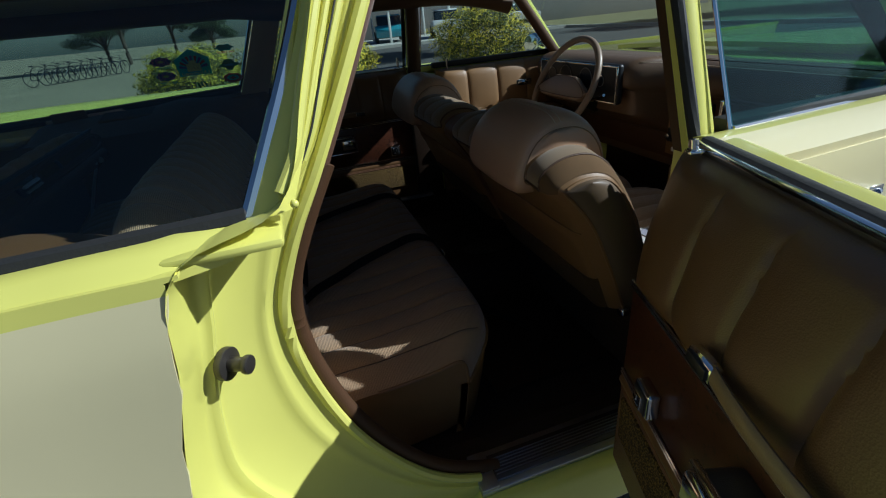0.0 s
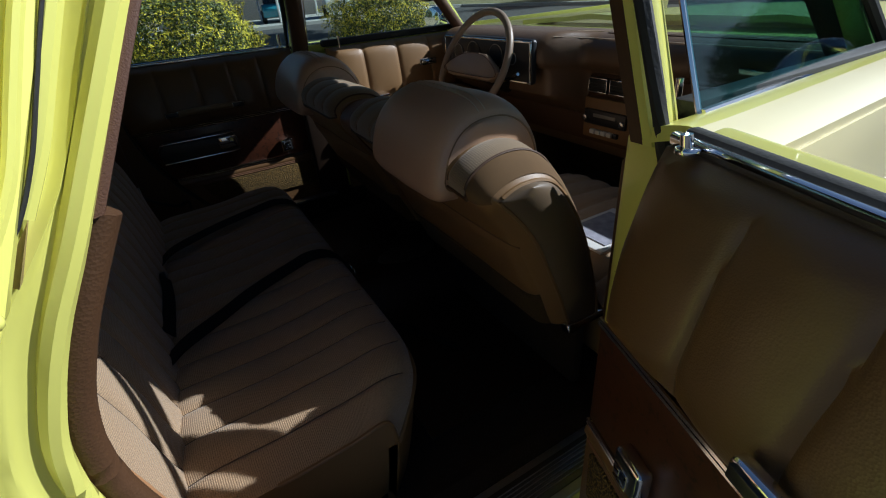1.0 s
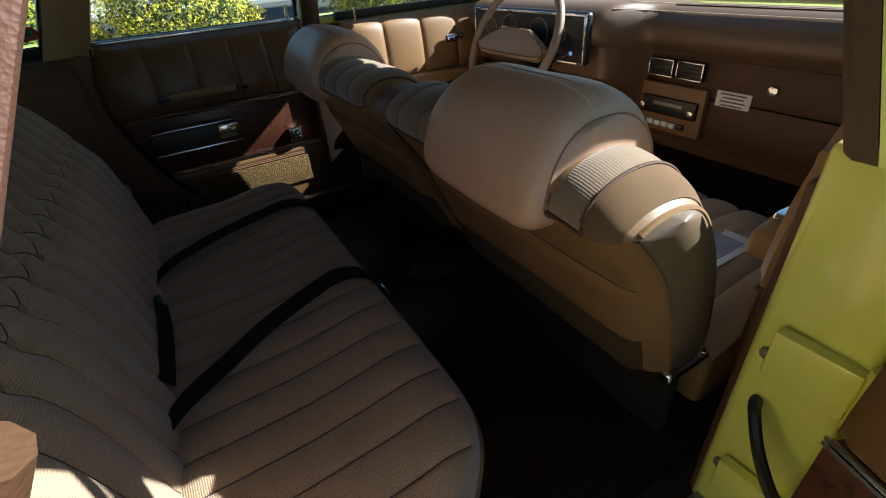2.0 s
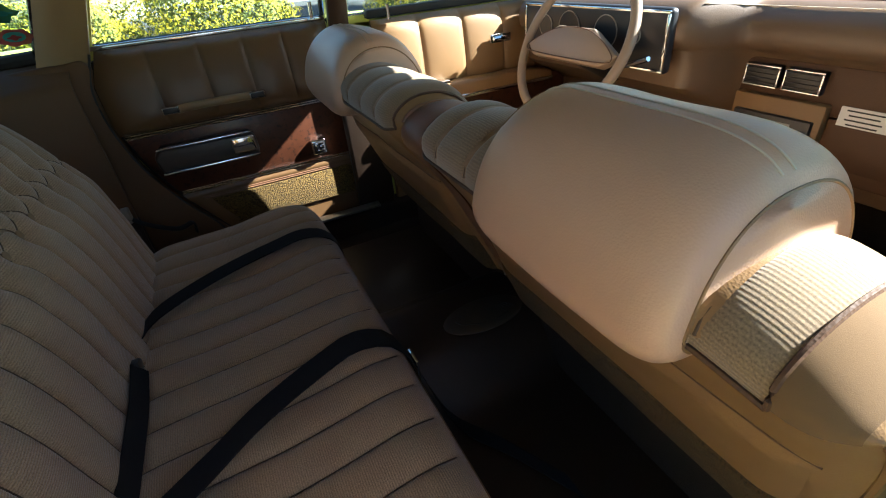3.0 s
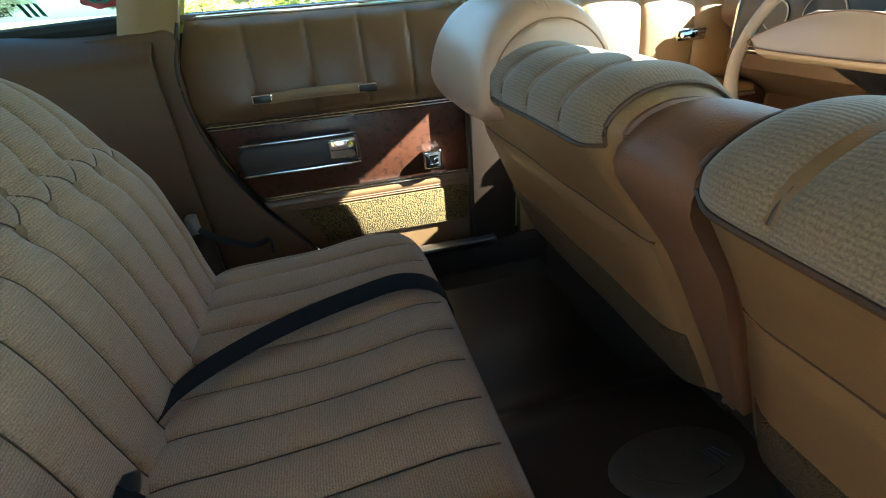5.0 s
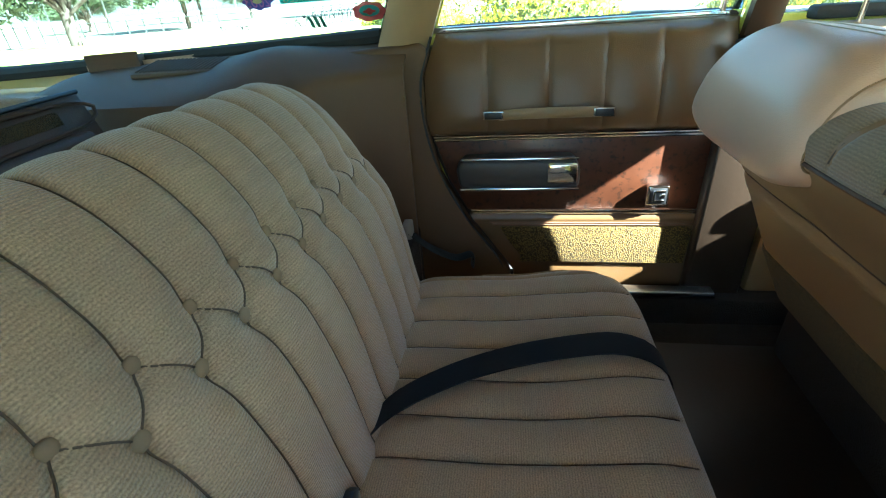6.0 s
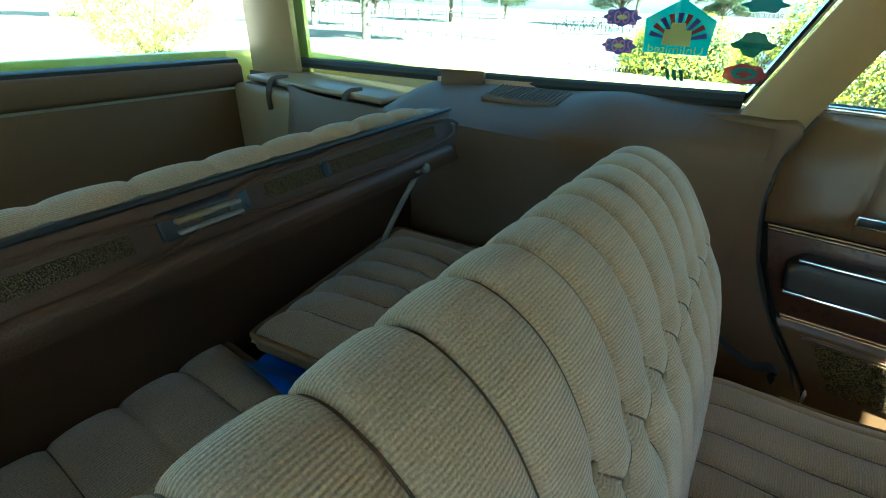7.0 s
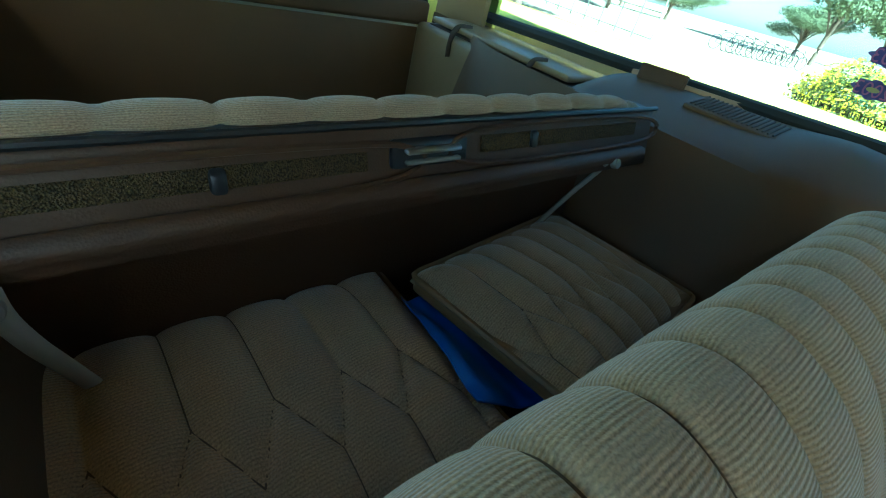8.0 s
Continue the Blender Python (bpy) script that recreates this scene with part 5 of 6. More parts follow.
for z, k in ((0.862, 0), (0.905, 1)):
    part("dash_stitching", tube([(dash_f(u, 0.60 + 0.1 * k).x - 0.002, dash_f(u, 0.60 + 0.1 * k).y, dash_f(u, 0.60 + 0.1 * k).z + 0.001) for u in np.linspace(0.02, 0.55, 20)], 0.0012, 5, 60), THREAD, dash)

WH = Vector((0.437, 0.322, 0.884))
ax = Vector((-0.88, 0.0, 0.46)).normalized()
e1, e2 = Vector((0, 1, 0)), ax.cross(Vector((0, 1, 0)))
WHEEL_TAN = mat("greyish tan wheel plastic", (0.27, 0.205, 0.145), 0.38, grain=0.15, scale=400, vary=0.08)
wheel_ = thing("steering_wheel", "tan two-spoke steering wheel with padded bar", "steering wheel")
part("rim", tube([WH + 0.198 * (math.cos(a) * e1 + math.sin(a) * e2) for a in np.linspace(0, 2 * math.pi, 32, endpoint=False)], 0.0135, 10, 90, closed=True, up=tuple(ax)), WHEEL_TAN, wheel_, "tan rim")
mw = Matrix((e1, e2, ax)).transposed()
def on_wheel(bm):
    bmesh.ops.transform(bm, matrix=Matrix.Translation(WH) @ mw.to_4x4(), verts=bm.verts)
    return bm
sgn = 1 if e2.z > 0 else -1
part("spoke_bar", on_wheel(prism([(-0.185, -0.012 * sgn), (-0.14, -0.045 * sgn), (0.14, -0.045 * sgn), (0.185, -0.012 * sgn), (0.07, 0.045 * sgn), (-0.07, 0.045 * sgn)], "z", -0.02, 0.010, 0.005, 3)), WHEEL_TAN, wheel_, "tan padded horn bar")
part("spoke_trim", on_wheel(tube([(-0.17, -0.015 * sgn, 0.013), (-0.135, -0.036 * sgn, 0.013), (0.135, -0.036 * sgn, 0.013), (0.17, -0.015 * sgn, 0.013), (0.066, 0.036 * sgn, 0.013), (-0.066, 0.036 * sgn, 0.013)], 0.0014, 6, 80, closed=True)), VINYL_DARK, wheel_)
part("column", tube([WH - ax * 0.02, WH - ax * 0.20], 0.04, 14, 6), PLASTIC_BLACK, wheel_)
part("rear_view_mirror", rbox((0.47, 0.0, 1.225), (0.025, 0.24, 0.055), 0.01, 3), PLASTIC_BLACK, body, "rear-view mirror")

# ---- load space ----
third = thing("third_row_backrest", "folding third-row backrest, brown panel edged in ribbed cloth", "seat back", at=pose(0, -0.012, 0.006, 1.4))
PX = lambda z: -1.345 - 0.30 * (z - 0.86)       # leans back
def panel(y0, y1, z0, z1, d, name, material, parent=third, lab="", bev=0.005):
    bm = prism([(y0, z0), (y1, z0), (y1, z1), (y0, z1)], "x", 0.0, d, bev)
    for v in bm.verts:
        v.co.x += PX(v.co.z)
    return part(name, bm, material, parent, lab)
panel(-0.63, 0.535, 0.83, 0.930, -0.05, "panel", VINYL_DARK, third, "brown vinyl-covered panel")
part("lower_panel", rbox((-1.455, -0.05, 0.65), (0.03, 1.10, 0.44), 0.008), VINYL_DARK, third)
def roll(u, v):
    y = -0.615 + 1.145 * u
    a = math.pi * v
    s = [-0.60 + 0.0885 * k for k in range(14)]
    r = 0.020 + groove(y, s, 0.004, 0.003, 0.044, 0.004)
    return Vector((PX(0.945) - 0.022 + r * math.cos(a) * 1.1, y, 0.936 + r * 0.9 * math.sin(a) - 0.03 * abs(2 * u - 1) ** 8))
part("cloth_roll", sheet(150, 12, roll, uvf=lambda u, v: (u * 1.15, v * 0.09)), CORD, third, "ribbed-cloth padded top edge", 60)
part("edge_trim", tube([(PX(0.935) + 0.006, y, 0.934) for y in np.linspace(-0.62, 0.53, 8)], 0.0045, 8, 30), PLASTIC_BLACK, third)
panel(-0.56, -0.10, 0.884, 0.905, 0.004, "carpet_inset", CARPET_DARK, lab="gold carpet inset")
panel(0.075, 0.47, 0.890, 0.912, 0.004, "carpet_inset", CARPET_DARK, lab="gold carpet inset")
for y0, y1, z0, z1 in ((-0.57, -0.083, 0.872, 0.914), (0.065, 0.49, 0.880, 0.921)):
    part("inset_frame", tube([(PX(z) + 0.008, y, z) for y, z in ((y0, z0), (y1, z0), (y1, z1), (y0, z1))], 0.004, 6, 60, closed=True, up=(1, 0, 0)), VINYL_DARK, third)
lt = panel(-0.072, 0.045, 0.884, 0.917, 0.010, "latch_plate", PLASTIC_BLACK, lab="black latch plate with chrome handle")
panel(-0.055, 0.030, 0.902, 0.909, 0.018, "latch_handle", ALU, lt)
panel(-0.055, 0.030, 0.890, 0.895, 0.016, "latch_rib", GREY_METAL, lt)
for y, z in ((-0.258, 0.893), (0.18, 0.902)):
    panel(y - 0.008, y + 0.008, z - 0.012, z + 0.012, 0.010, "catch", PLASTIC_BLACK)
panel(-0.62, 0.50, 0.850, 0.872, 0.020, "ledge", VINYL_DARK, bev=0.009)
ARM_GREY = mat("light grey painted steel", (0.42, 0.41, 0.37), 0.4, 0.2, vary=0.15, grain=0.1, scale=120)
for y, pts in ((-0.425, [(-1.312, -0.425, 0.850), (-1.314, -0.423, 0.82), (-1.326, -0.415, 0.775), (-1.342, -0.403, 0.725), (-1.36, -0.390, 0.67)]), (0.395, [(-1.335, 0.395, 0.862), (-1.345, 0.392, 0.83), (-1.375, 0.375, 0.76), (-1.40, 0.355, 0.69), (-1.41, 0.34, 0.64)])):
    part("folding_arm", tube(pts, 0.009, 8, 24, flat=0.4, up=(1, 0, 0)), ARM_GREY, third, "grey steel folding arm")
    part("arm_bolt", disc((pts[0][0] + 0.012, y, pts[0][2] - 0.010), 0.009, (1, 0, 0.3), 0.012, 0.002, 16), GREY_METAL, third)


def loose_cushion(y0, y1, zc, tilt, label, x_rear, turn=0.0, inset=0.0):
    """A third-row seat cushion lying flat, stitched in channels that end in diamonds."""
    c = thing("seat_cushion", label, "seat cushion", "third-row cushions")
    xr, xf = x_rear, -1.075
    w = y1 - y0
    n = 7
    def f(u, v):
        y, x = y0 + w * u, xr + (xf - xr) * v
        e = min(u * w, (1 - u) * w, v * 0.30, (1 - v) * 0.3)
        z = zc + tilt * (u - 0.5) + 0.045 * (1 - math.exp(-e / 0.03)) - 0.01
        if v < 0.50:
            lines = [k / n for k in range(0, n + 1)]
        elif v < 0.74:
            lines = [(k + d * 0.5 * (v - 0.50) / 0.24) / n for k in range(0, n + 1) for d in (-1, 1)]
        else:
            lines = [(k + 0.5) / n for k in range(0, n)]
        z += groove(u, lines, 0.005 / w, 0.005, 0.5 / n, 0.007)
        return Vector((x, y, z))
    part("cloth_top", sheet(160, 60, f, uvf=lambda u, v: (u * w, v * 0.3)), CORD, c, "stitched tan ribbed cloth", 60)
    for k in range(1, n):
        seam(f, k / n, 0.03, k / n, 0.50, c, 14)
        for d in (-0.5, 0.5):
            seam(f, k / n, 0.50, (k + d) / n, 0.74, c, 10)
    for k in range(n):
        seam(f, (k + 0.5) / n, 0.74, (k + 0.5) / n, 0.97, c, 8)
    mid = Vector(((xr + xf) / 2, (y0 + y1) / 2, 0))
    c.matrix_basis = Matrix.Translation(mid) @ Matrix.Rotation(radians(turn), 4, "Z") @ Matrix.Translation(-mid)
    part("cushion_base", rbox(((xr + xf) / 2, (y0 + y1) / 2 + inset / 2, (zc + 0.53) / 2), (xf - xr - inset, w - inset, zc - 0.57), 0.015, 3), VINYL, c)
    if inset:
        part("cushion_edge", rbox(((xr + xf) / 2, (y0 + y1) / 2, zc - 0.018), (xf - xr, w, 0.036), 0.014, 3), VINYL, c)
    ring = [(xr, y0), (xf, y0), (xf, y1), (xr, y1)]
    part("piping", tube([(a[0] + (b[0] - a[0]) * t, a[1] + (b[1] - a[1]) * t, zc - 0.004) for a, b in zip(ring, ring[1:] + ring[:1]) for t in np.linspace(0.03, 0.97, 10)], 0.005, 6, 160, closed=True), VINYL, c)
    return c


loose_cushion(-0.60, -0.020, 0.640, 0.01, "tan ribbed-cloth third-row cushion lying flat", -1.452)
loose_cushion(0.0, 0.425, 0.700, -0.01, "tan ribbed-cloth third-row cushion, slightly raised", -1.395, 9, 0.12)
part("cushion_support", rbox((-1.25, -0.10, 0.49), (0.32, 0.92, 0.16), 0.01), FLOOR_CARPET, body)
bag = thing("plastic_bag", "crumpled blue plastic bag between the loose cushions", "bag")
def crumple(u, v):
    p = Vector((-1.345, -0.045)).lerp(Vector((-1.140, -0.070)), u).lerp(Vector((-1.345, 0.055)).lerp(Vector((-1.10, 0.11)), u), v)
    crease = 0.012 * abs(math.sin(2.2 * v + 2.0 * u)) + 0.012 * noise.noise(Vector((u * 3, v * 4, 2)))
    return Vector((p.x, p.y, 0.672 - 0.060 * v ** 0.8 + crease))
part("film", sheet(30, 24, crumple, thick=(0, 0, -0.003)), BLUE_BAG, bag)

# left ledge: storage box with lid and straps, bracket, speaker grille
bx = thing("storage_box", "tan storage compartment with a hinged lid and two dark straps", "storage box", at=pose(0, 0, -0.012))
part("box", rbox((-1.975, 0.735, 0.665), (0.70, 0.25, 0.47), 0.02, 3), PLASTIC_TAN, bx)
lid = part("lid", rbox((-1.975, 0.745, 0.918), (0.60, 0.22, 0.018), 0.008, 3), PLASTIC_TAN, bx)
part("lid_seam", rbox((-1.975, 0.742, 0.900), (0.61, 0.215, 0.006), 0.002), THREAD_DARK, bx)
for x in (-2.13, -1.80):
    part("strap", tube([(x, 0.69, 0.925), (x, 0.640, 0.926), (x + 0.004, 0.615, 0.912), (x + 0.008, 0.605, 0.875), (x + 0.012, 0.605, 0.84)], 0.011, 8, 24, flat=0.3, up=(1, 0, 0)), THREAD_DARK, bx, "dark brown strap")
# the sill's light material carries the tone of the sun falling on it
part("sill_wedge", sheet(24, 4, lambda u, v: Vector((-1.08 - 0.52 * u, 0.882 - (0.012 + 0.085 * u) * v, 0.9795 - 0.018 * u + 0.004 * v)), thick=(0, 0, -0.012)), VINYL_LIGHT, body, "tan sill along the rear side window, sunlight put into its colour")
br = thing("bracket", "brown plastic bracket flap standing on the window ledge", "bracket", at=pose(-1.51, 0.772, -0.012, 0, 0, 22))
part("flap", rbox((0, 0, 0.962), (0.115, 0.008, 0.085), 0.003, 2), VINYL_DARK, br)
part("flap_end", rbox((0.055, 0.015, 0.960), (0.006, 0.05, 0.075), 0.002), VINYL_DARK, br)
part("flap_foot", rbox((0, 0.015, 0.948), (0.115, 0.06, 0.014), 0.005), PLASTIC, br)
sp = thing("speaker_grille", "brown slotted speaker grille on the ledge", "speaker")
part("grille_frame", rbox((-1.29, 0.715, 0.958), (0.20, 0.10, 0.012), 0.005, rot=Euler((0.16, 0, 0)).to_matrix()), PLASTIC, sp)
for k in range(18):
    part("slot", rbox((-1.378 + 0.0103 * k, 0.715, 0.9655), (0.0035, 0.085, 0.003), 0, rot=Euler((0.16, 0, 0)).to_matrix()), THREAD_DARK, sp)

# tailgate
tg = thing("tailgate", "brown panelled tailgate with a ledge under its window", "tailgate")
part("tailgate_panel", sheet(30, 14, lambda u, v: Vector((-2.33 - 0.02 * v, -0.66 + 1.32 * u, 0.40 + 0.46 * v)), thick=(-0.05, 0, 0)), DOOR_VINYL, tg, "brown vinyl tailgate panel")
part("tailgate_top", rbox((-2.345, 0, 0.908), (0.05, 1.32, 0.075), 0.015, 3), PLASTIC, tg)
part("tailgate_seal", rbox((-2.375, 0, 0.948), (0.07, 1.32, 0.018), 0.006), RUBBER, tg)
for y in (-0.437, -0.327):
    part("hook", join(disc((-2.315, y, 0.895), 0.011, (1, 0, 0), 0.02, 0.003, 14), tube([(-2.308, y, 0.91), (-2.295, y, 0.90), (-2.298, y, 0.885)], 0.005, 6, 8)), GREY_METAL, tg)
part("right_trim_box", rbox((-2.03, -0.605, 0.68), (0.60, 0.20, 0.53), 0.06, 5), PLASTIC_TAN, body)

# ---- stickers on the left rear side window ----
INK_PURPLE = mat("purple ink", (0.13, 0.10, 0.36), 0.6, vary=0.25, vscale=60)
INK_LILAC = mat("pink lilac ink", (0.62, 0.22, 0.48), 0.6, vary=0.3, vscale=70)
INK_TEAL = mat("teal ink", (0.03, 0.22, 0.24), 0.6, vary=0.15, vscale=40)
INK_CYAN = mat("cyan ink", (0.10, 0.50, 0.52), 0.6, vary=0.2, vscale=30)
INK_RED = mat("dull red ink", (0.42, 0.08, 0.09), 0.6, vary=0.2, vscale=40)
INK_PALE = mat("pale yellow ink", (0.75, 0.70, 0.32), 0.6, vary=0.1, vscale=40)
INK_GREEN = mat("dark green ink", (0.03, 0.16, 0.09), 0.6, vary=0.2, vscale=40)
INK_BLACK = mat("black ink", (0.02, 0.02, 0.025), 0.6)


def sheer(m):
    """Lets daylight through a thin printed film."""
    nt = m.node_tree
    b = nt.nodes["Principled BSDF"]
    tl = nt.nodes.new("ShaderNodeBsdfTranslucent")
    nt.links.new(b.inputs["Base Color"].links[0].from_socket, tl.inputs[0])
    tr = nt.nodes.new("ShaderNodeBsdfTransparent")
    tr.inputs[0].default_value = (0.75, 0.78, 0.80, 1)
    mx = nt.nodes.new("ShaderNodeMixShader")
    mx.inputs[0].default_value = 0.5
    nt.links.new(b.outputs[0], mx.inputs[1]); nt.links.new(tl.outputs[0], mx.inputs[2])
    m2 = nt.nodes.new("ShaderNodeMixShader")
    m2.inputs[0].default_value = 0.16
    nt.links.new(mx.outputs[0], m2.inputs[1]); nt.links.new(tr.outputs[0], m2.inputs[2])
    nt.links.new(m2.outputs[0], nt.nodes["Material Output"].inputs[0])


for ink in (INK_PURPLE, INK_LILAC, INK_TEAL, INK_CYAN, INK_RED, INK_PALE, INK_GREEN):
    sheer(ink)


def on_glass(x, z, lift=0.0):
    """A place on the inner face of the left rear side window."""
    x, z = -0.883 + 0.85 * (x + 0.902), 1.040 + 0.80 * (z - 1.021)
    return Vector((x, 0.848 - 0.296 * (z - 0.985) - 0.006 - lift, z))


def decal(name, outline, material, lift, parent=None, label=""):
    """A thin cut-out film: outline in (x, z)."""
    bm = bmesh.new()
    back = [bm.verts.new(on_glass(x, z, lift)) for x, z in outline]
    front = [bm.verts.new(on_glass(x, z, lift + 0.0006)) for x, z in outline]
    bm.faces.new(back), bm.faces.new(front[::-1])
    n = len(outline)
    for i in range(n):
        bm.faces.new((back[i], front[i], front[(i + 1) % n], back[(i + 1) % n]))
    bmesh.ops.recalc_face_normals(bm, faces=bm.faces)
    return part(name, bm, material, parent, label)


def lettering(text, x, z, width, height, material, parent, lift, slant=0.0):
    """Words read from outside the car, so mirrored from the seats."""
    cu = bpy.data.curves.new("lettering", "FONT")
    cu.body = text
    tmp = bpy.data.objects.new("lettering", cu)
    scene.collection.objects.link(tmp)
    bpy.context.view_layer.update()
    me = bpy.data.meshes.new_from_object(tmp)
    bpy.data.objects.remove(tmp)
    xs, ys = [v.co.x for v in me.vertices], [v.co.y for v in me.vertices]
    for v in me.vertices:
        a, b = (v.co.x - min(xs)) / (max(xs) - min(xs)), (v.co.y - min(ys)) / (max(ys) - min(ys))
        v.co = on_glass(x + width * (0.5 - a) - slant * b * height, z + height * (b - 0.5), lift)
    me.materials.clear()
    me.materials.append(material)
    ob = new("lettering", me)
    ob.parent = parent
    return ob


def blob(x, z, w, h, lobes, depth, n=48, turn=0.0):
    return [(x + 0.5 * w * math.cos(a) * (1 + depth * math.cos(lobes * a + turn)), z + 0.5 * h * math.sin(a) * (1 + depth * math.cos(lobes * a + turn))) for a in np.linspace(0, 2 * math.pi, n, endpoint=False)]


def sticker(label):
    return thing("window_sticker", label, "sticker", "window stickers")


# five-sided badge with sun rays
s = sticker("five-sided badge sticker with coloured rays, on the side window")
PENT = [(-1.135, 1.055), (-0.990, 1.055), (-0.985, 1.135), (-1.062, 1.182), (-1.140, 1.135)]
decal("badge", PENT, INK_CYAN, 0.0, s, "turquoise five-sided badge")
hub = Vector((-1.062, 1.085))
for k in range(9):
    a = radians(15 + 18.75 * k)
    tip = [hub + 0.066 * Vector((math.cos(a + d), math.sin(a + d))) for d in (-0.10, 0.10)]
    decal("ray", [tuple(hub), tuple(tip[0]), tuple(tip[1])], INK_RED if k % 2 else INK_PURPLE, 0.001, s)
decal("emblem", [(-1.095, 1.075), (-1.03, 1.075), (-1.032, 1.112), (-1.045, 1.112), (-1.048, 1.128), (-1.078, 1.128), (-1.08, 1.112), (-1.092, 1.112)], INK_PALE, 0.002, s, "pale yellow emblem")
lettering("Unlimited", -1.062, 1.066, 0.125, 0.018, INK_PALE, s, 0.002)
for z, w in ((1.135, 0.088), (1.065, 0.082)):
    s = sticker("purple lobed event sticker with lettering beneath")
    decal("badge", blob(-1.197, z, w, 0.042, 8, 0.10), INK_PURPLE, 0.0, s, "purple lobed badge")
    lettering("2003", -1.197, z, w * 0.86, 0.030, INK_LILAC, s, 0.0012)
    decal("print_blot", blob(-1.197, z, 0.026, 0.011, 2, 0.0, 20), INK_PALE, 0.0018, s)
    lettering("PARTICIPANT", -1.197, z - 0.0325, w * 0.92, 0.012, INK_TEAL, s, 0.0)
s = sticker("small dark lettering along the lower edge of the side window")
lettering("Performance Exhaust", -1.215, 1.004, 0.235, 0.019, INK_BLACK, s, 0.0, 0.25)
s = sticker("three slanted green strokes on the side window")
for k in range(3):
    x = -1.068 + 0.016 * k
    decal("stroke", [(x, 0.990), (x + 0.010, 0.988), (x + 0.001, 1.018), (x - 0.008, 1.020)], INK_GREEN, 0.0, s)
decal("dot", blob(-1.083, 1.018, 0.007, 0.007, 3, 0.0, 12), INK_BLACK, 0.0, s)
s = sticker("dark green round emblem sticker on the side window")
decal("badge", [(-0.949, 1.088), (-0.94, 1.080), (-0.925, 1.078), (-0.915, 1.064), (-0.893, 1.060), (-0.880, 1.078), (-0.866, 1.080), (-0.855, 1.090), (-0.873, 1.097), (-0.885, 1.113), (-0.903, 1.118), (-0.922, 1.112), (-0.930, 1.098)], INK_GREEN, 0.0, s, "dark green cut-out badge")
decal("print_blot", blob(-0.902, 1.087, 0.055, 0.012, 5, 0.2, 24), INK_TEAL, 0.001, s)
s = sticker("dull red scalloped sticker with a teal middle")
decal("badge", blob(-0.902, 1.021, 0.088, 0.048, 7, 0.07), INK_RED, 0.0, s, "dull red scalloped badge")
decal("middle", blob(-0.902, 1.023, 0.052, 0.030, 2, 0.05, 24), INK_CYAN, 0.001, s)
decal("print_blot", blob(-0.902, 1.021, 0.030, 0.014, 4, 0.25, 20), INK_RED, 0.002, s)
s = sticker("teal looped sticker with red lettering beneath")
decal("badge", blob(-0.902, 1.172, 0.079, 0.030, 6, 0.14), INK_TEAL, 0.0, s)
lettering("PARTICIPANT", -0.902, 1.150, 0.076, 0.011, INK_RED, s, 0.0)

# ---- outdoors ----
ASPHALT = spots(mat("asphalt", (0.075, 0.072, 0.07), 0.9, grain=0.8, scale=160, bump_dist=0.006, vary=0.2, vscale=0.8), (0.16, 0.155, 0.15), 220, 0.55, 0.7)
DIRT = mat("dry field", (0.36, 0.30, 0.19), 1.0, grain=0.5, scale=8, bump_dist=0.05, vary=0.3, vscale=0.4)
GRASS = mat("dry lawn", (0.22, 0.20, 0.09), 1.0, grain=0.8, scale=30, bump_dist=0.03, vary=0.35, vscale=1.5)
CONCRETE = mat("pale concrete", (0.48, 0.46, 0.42), 0.9, grain=0.4, scale=60, vary=0.12, vscale=2)
LEAF = mat("bush leaf", (0.11, 0.13, 0.02), 0.6, vary=0.35, vscale=3)
FLOWER = mat("yellow flower", (0.70, 0.58, 0.03), 0.7, vary=0.25, vscale=5)
TREE_LEAF = mat("tree leaf", (0.09, 0.11, 0.045), 0.65, vary=0.35, vscale=1)
BARK = mat("bark", (0.12, 0.09, 0.065), 0.95, grain=0.8, scale=25, bump_dist=0.02, vary=0.3)
CANOPY = mat("blue canopy cloth", (0.012, 0.09, 0.45), 0.6, vary=0.1)
WALL_GREY = mat("grey block wall", (0.22, 0.21, 0.20), 0.9, grain=0.3, scale=20, vary=0.1)
WALL_WHITE = mat("white rendered wall", (0.70, 0.68, 0.64), 0.85, grain=0.2, scale=30, vary=0.06)


def on_ground(name, x0, x1, y0, y1, z, material, label, category):
    bm = rbox(((x0 + x1) / 2, (y0 + y1) / 2, z - 0.1), (x1 - x0, y1 - y0, 0.2), 0)
    return single(name, bm, material, label, category, kind="structure")


single("ground", sheet(60, 60, lambda u, v: Vector((-900 + 1800 * u, -900 + 1800 * v, GROUND - 0.02))), DIRT, "dry open field reaching the horizon", "ground", kind="structure")
on_ground("road", -3.5, 15.5, -40, 24.0, GROUND, ASPHALT, "grey asphalt parking lot and road", "road")
on_ground("pavement", 15.5, 15.75, -40, 60, GROUND + 0.14, CONCRETE, "pale concrete kerb", "kerb")
on_ground("pavement", 15.75, 60, -40, 60, GROUND + 0.12, GRASS, "dry lawn beyond the kerb", "lawn")
on_ground("road", -9, -3.5, -40, 3.5, GROUND, ASPHALT, "grey asphalt behind the parked wagon", "road")
on_ground("pavement", -3.5, 15.5, 24.0, 24.25, GROUND + 0.14, CONCRETE, "pale concrete kerb", "kerb")
on_ground("pavement", -3.5, 15.5, 24.25, 45, GROUND + 0.10, CONCRETE, "pale concrete yard", "yard")
on_ground("pavement", -3.0, 2.2, 5.2, 8.6, GROUND + 0.06, DIRT, "planted island with bushes", "planting bed")


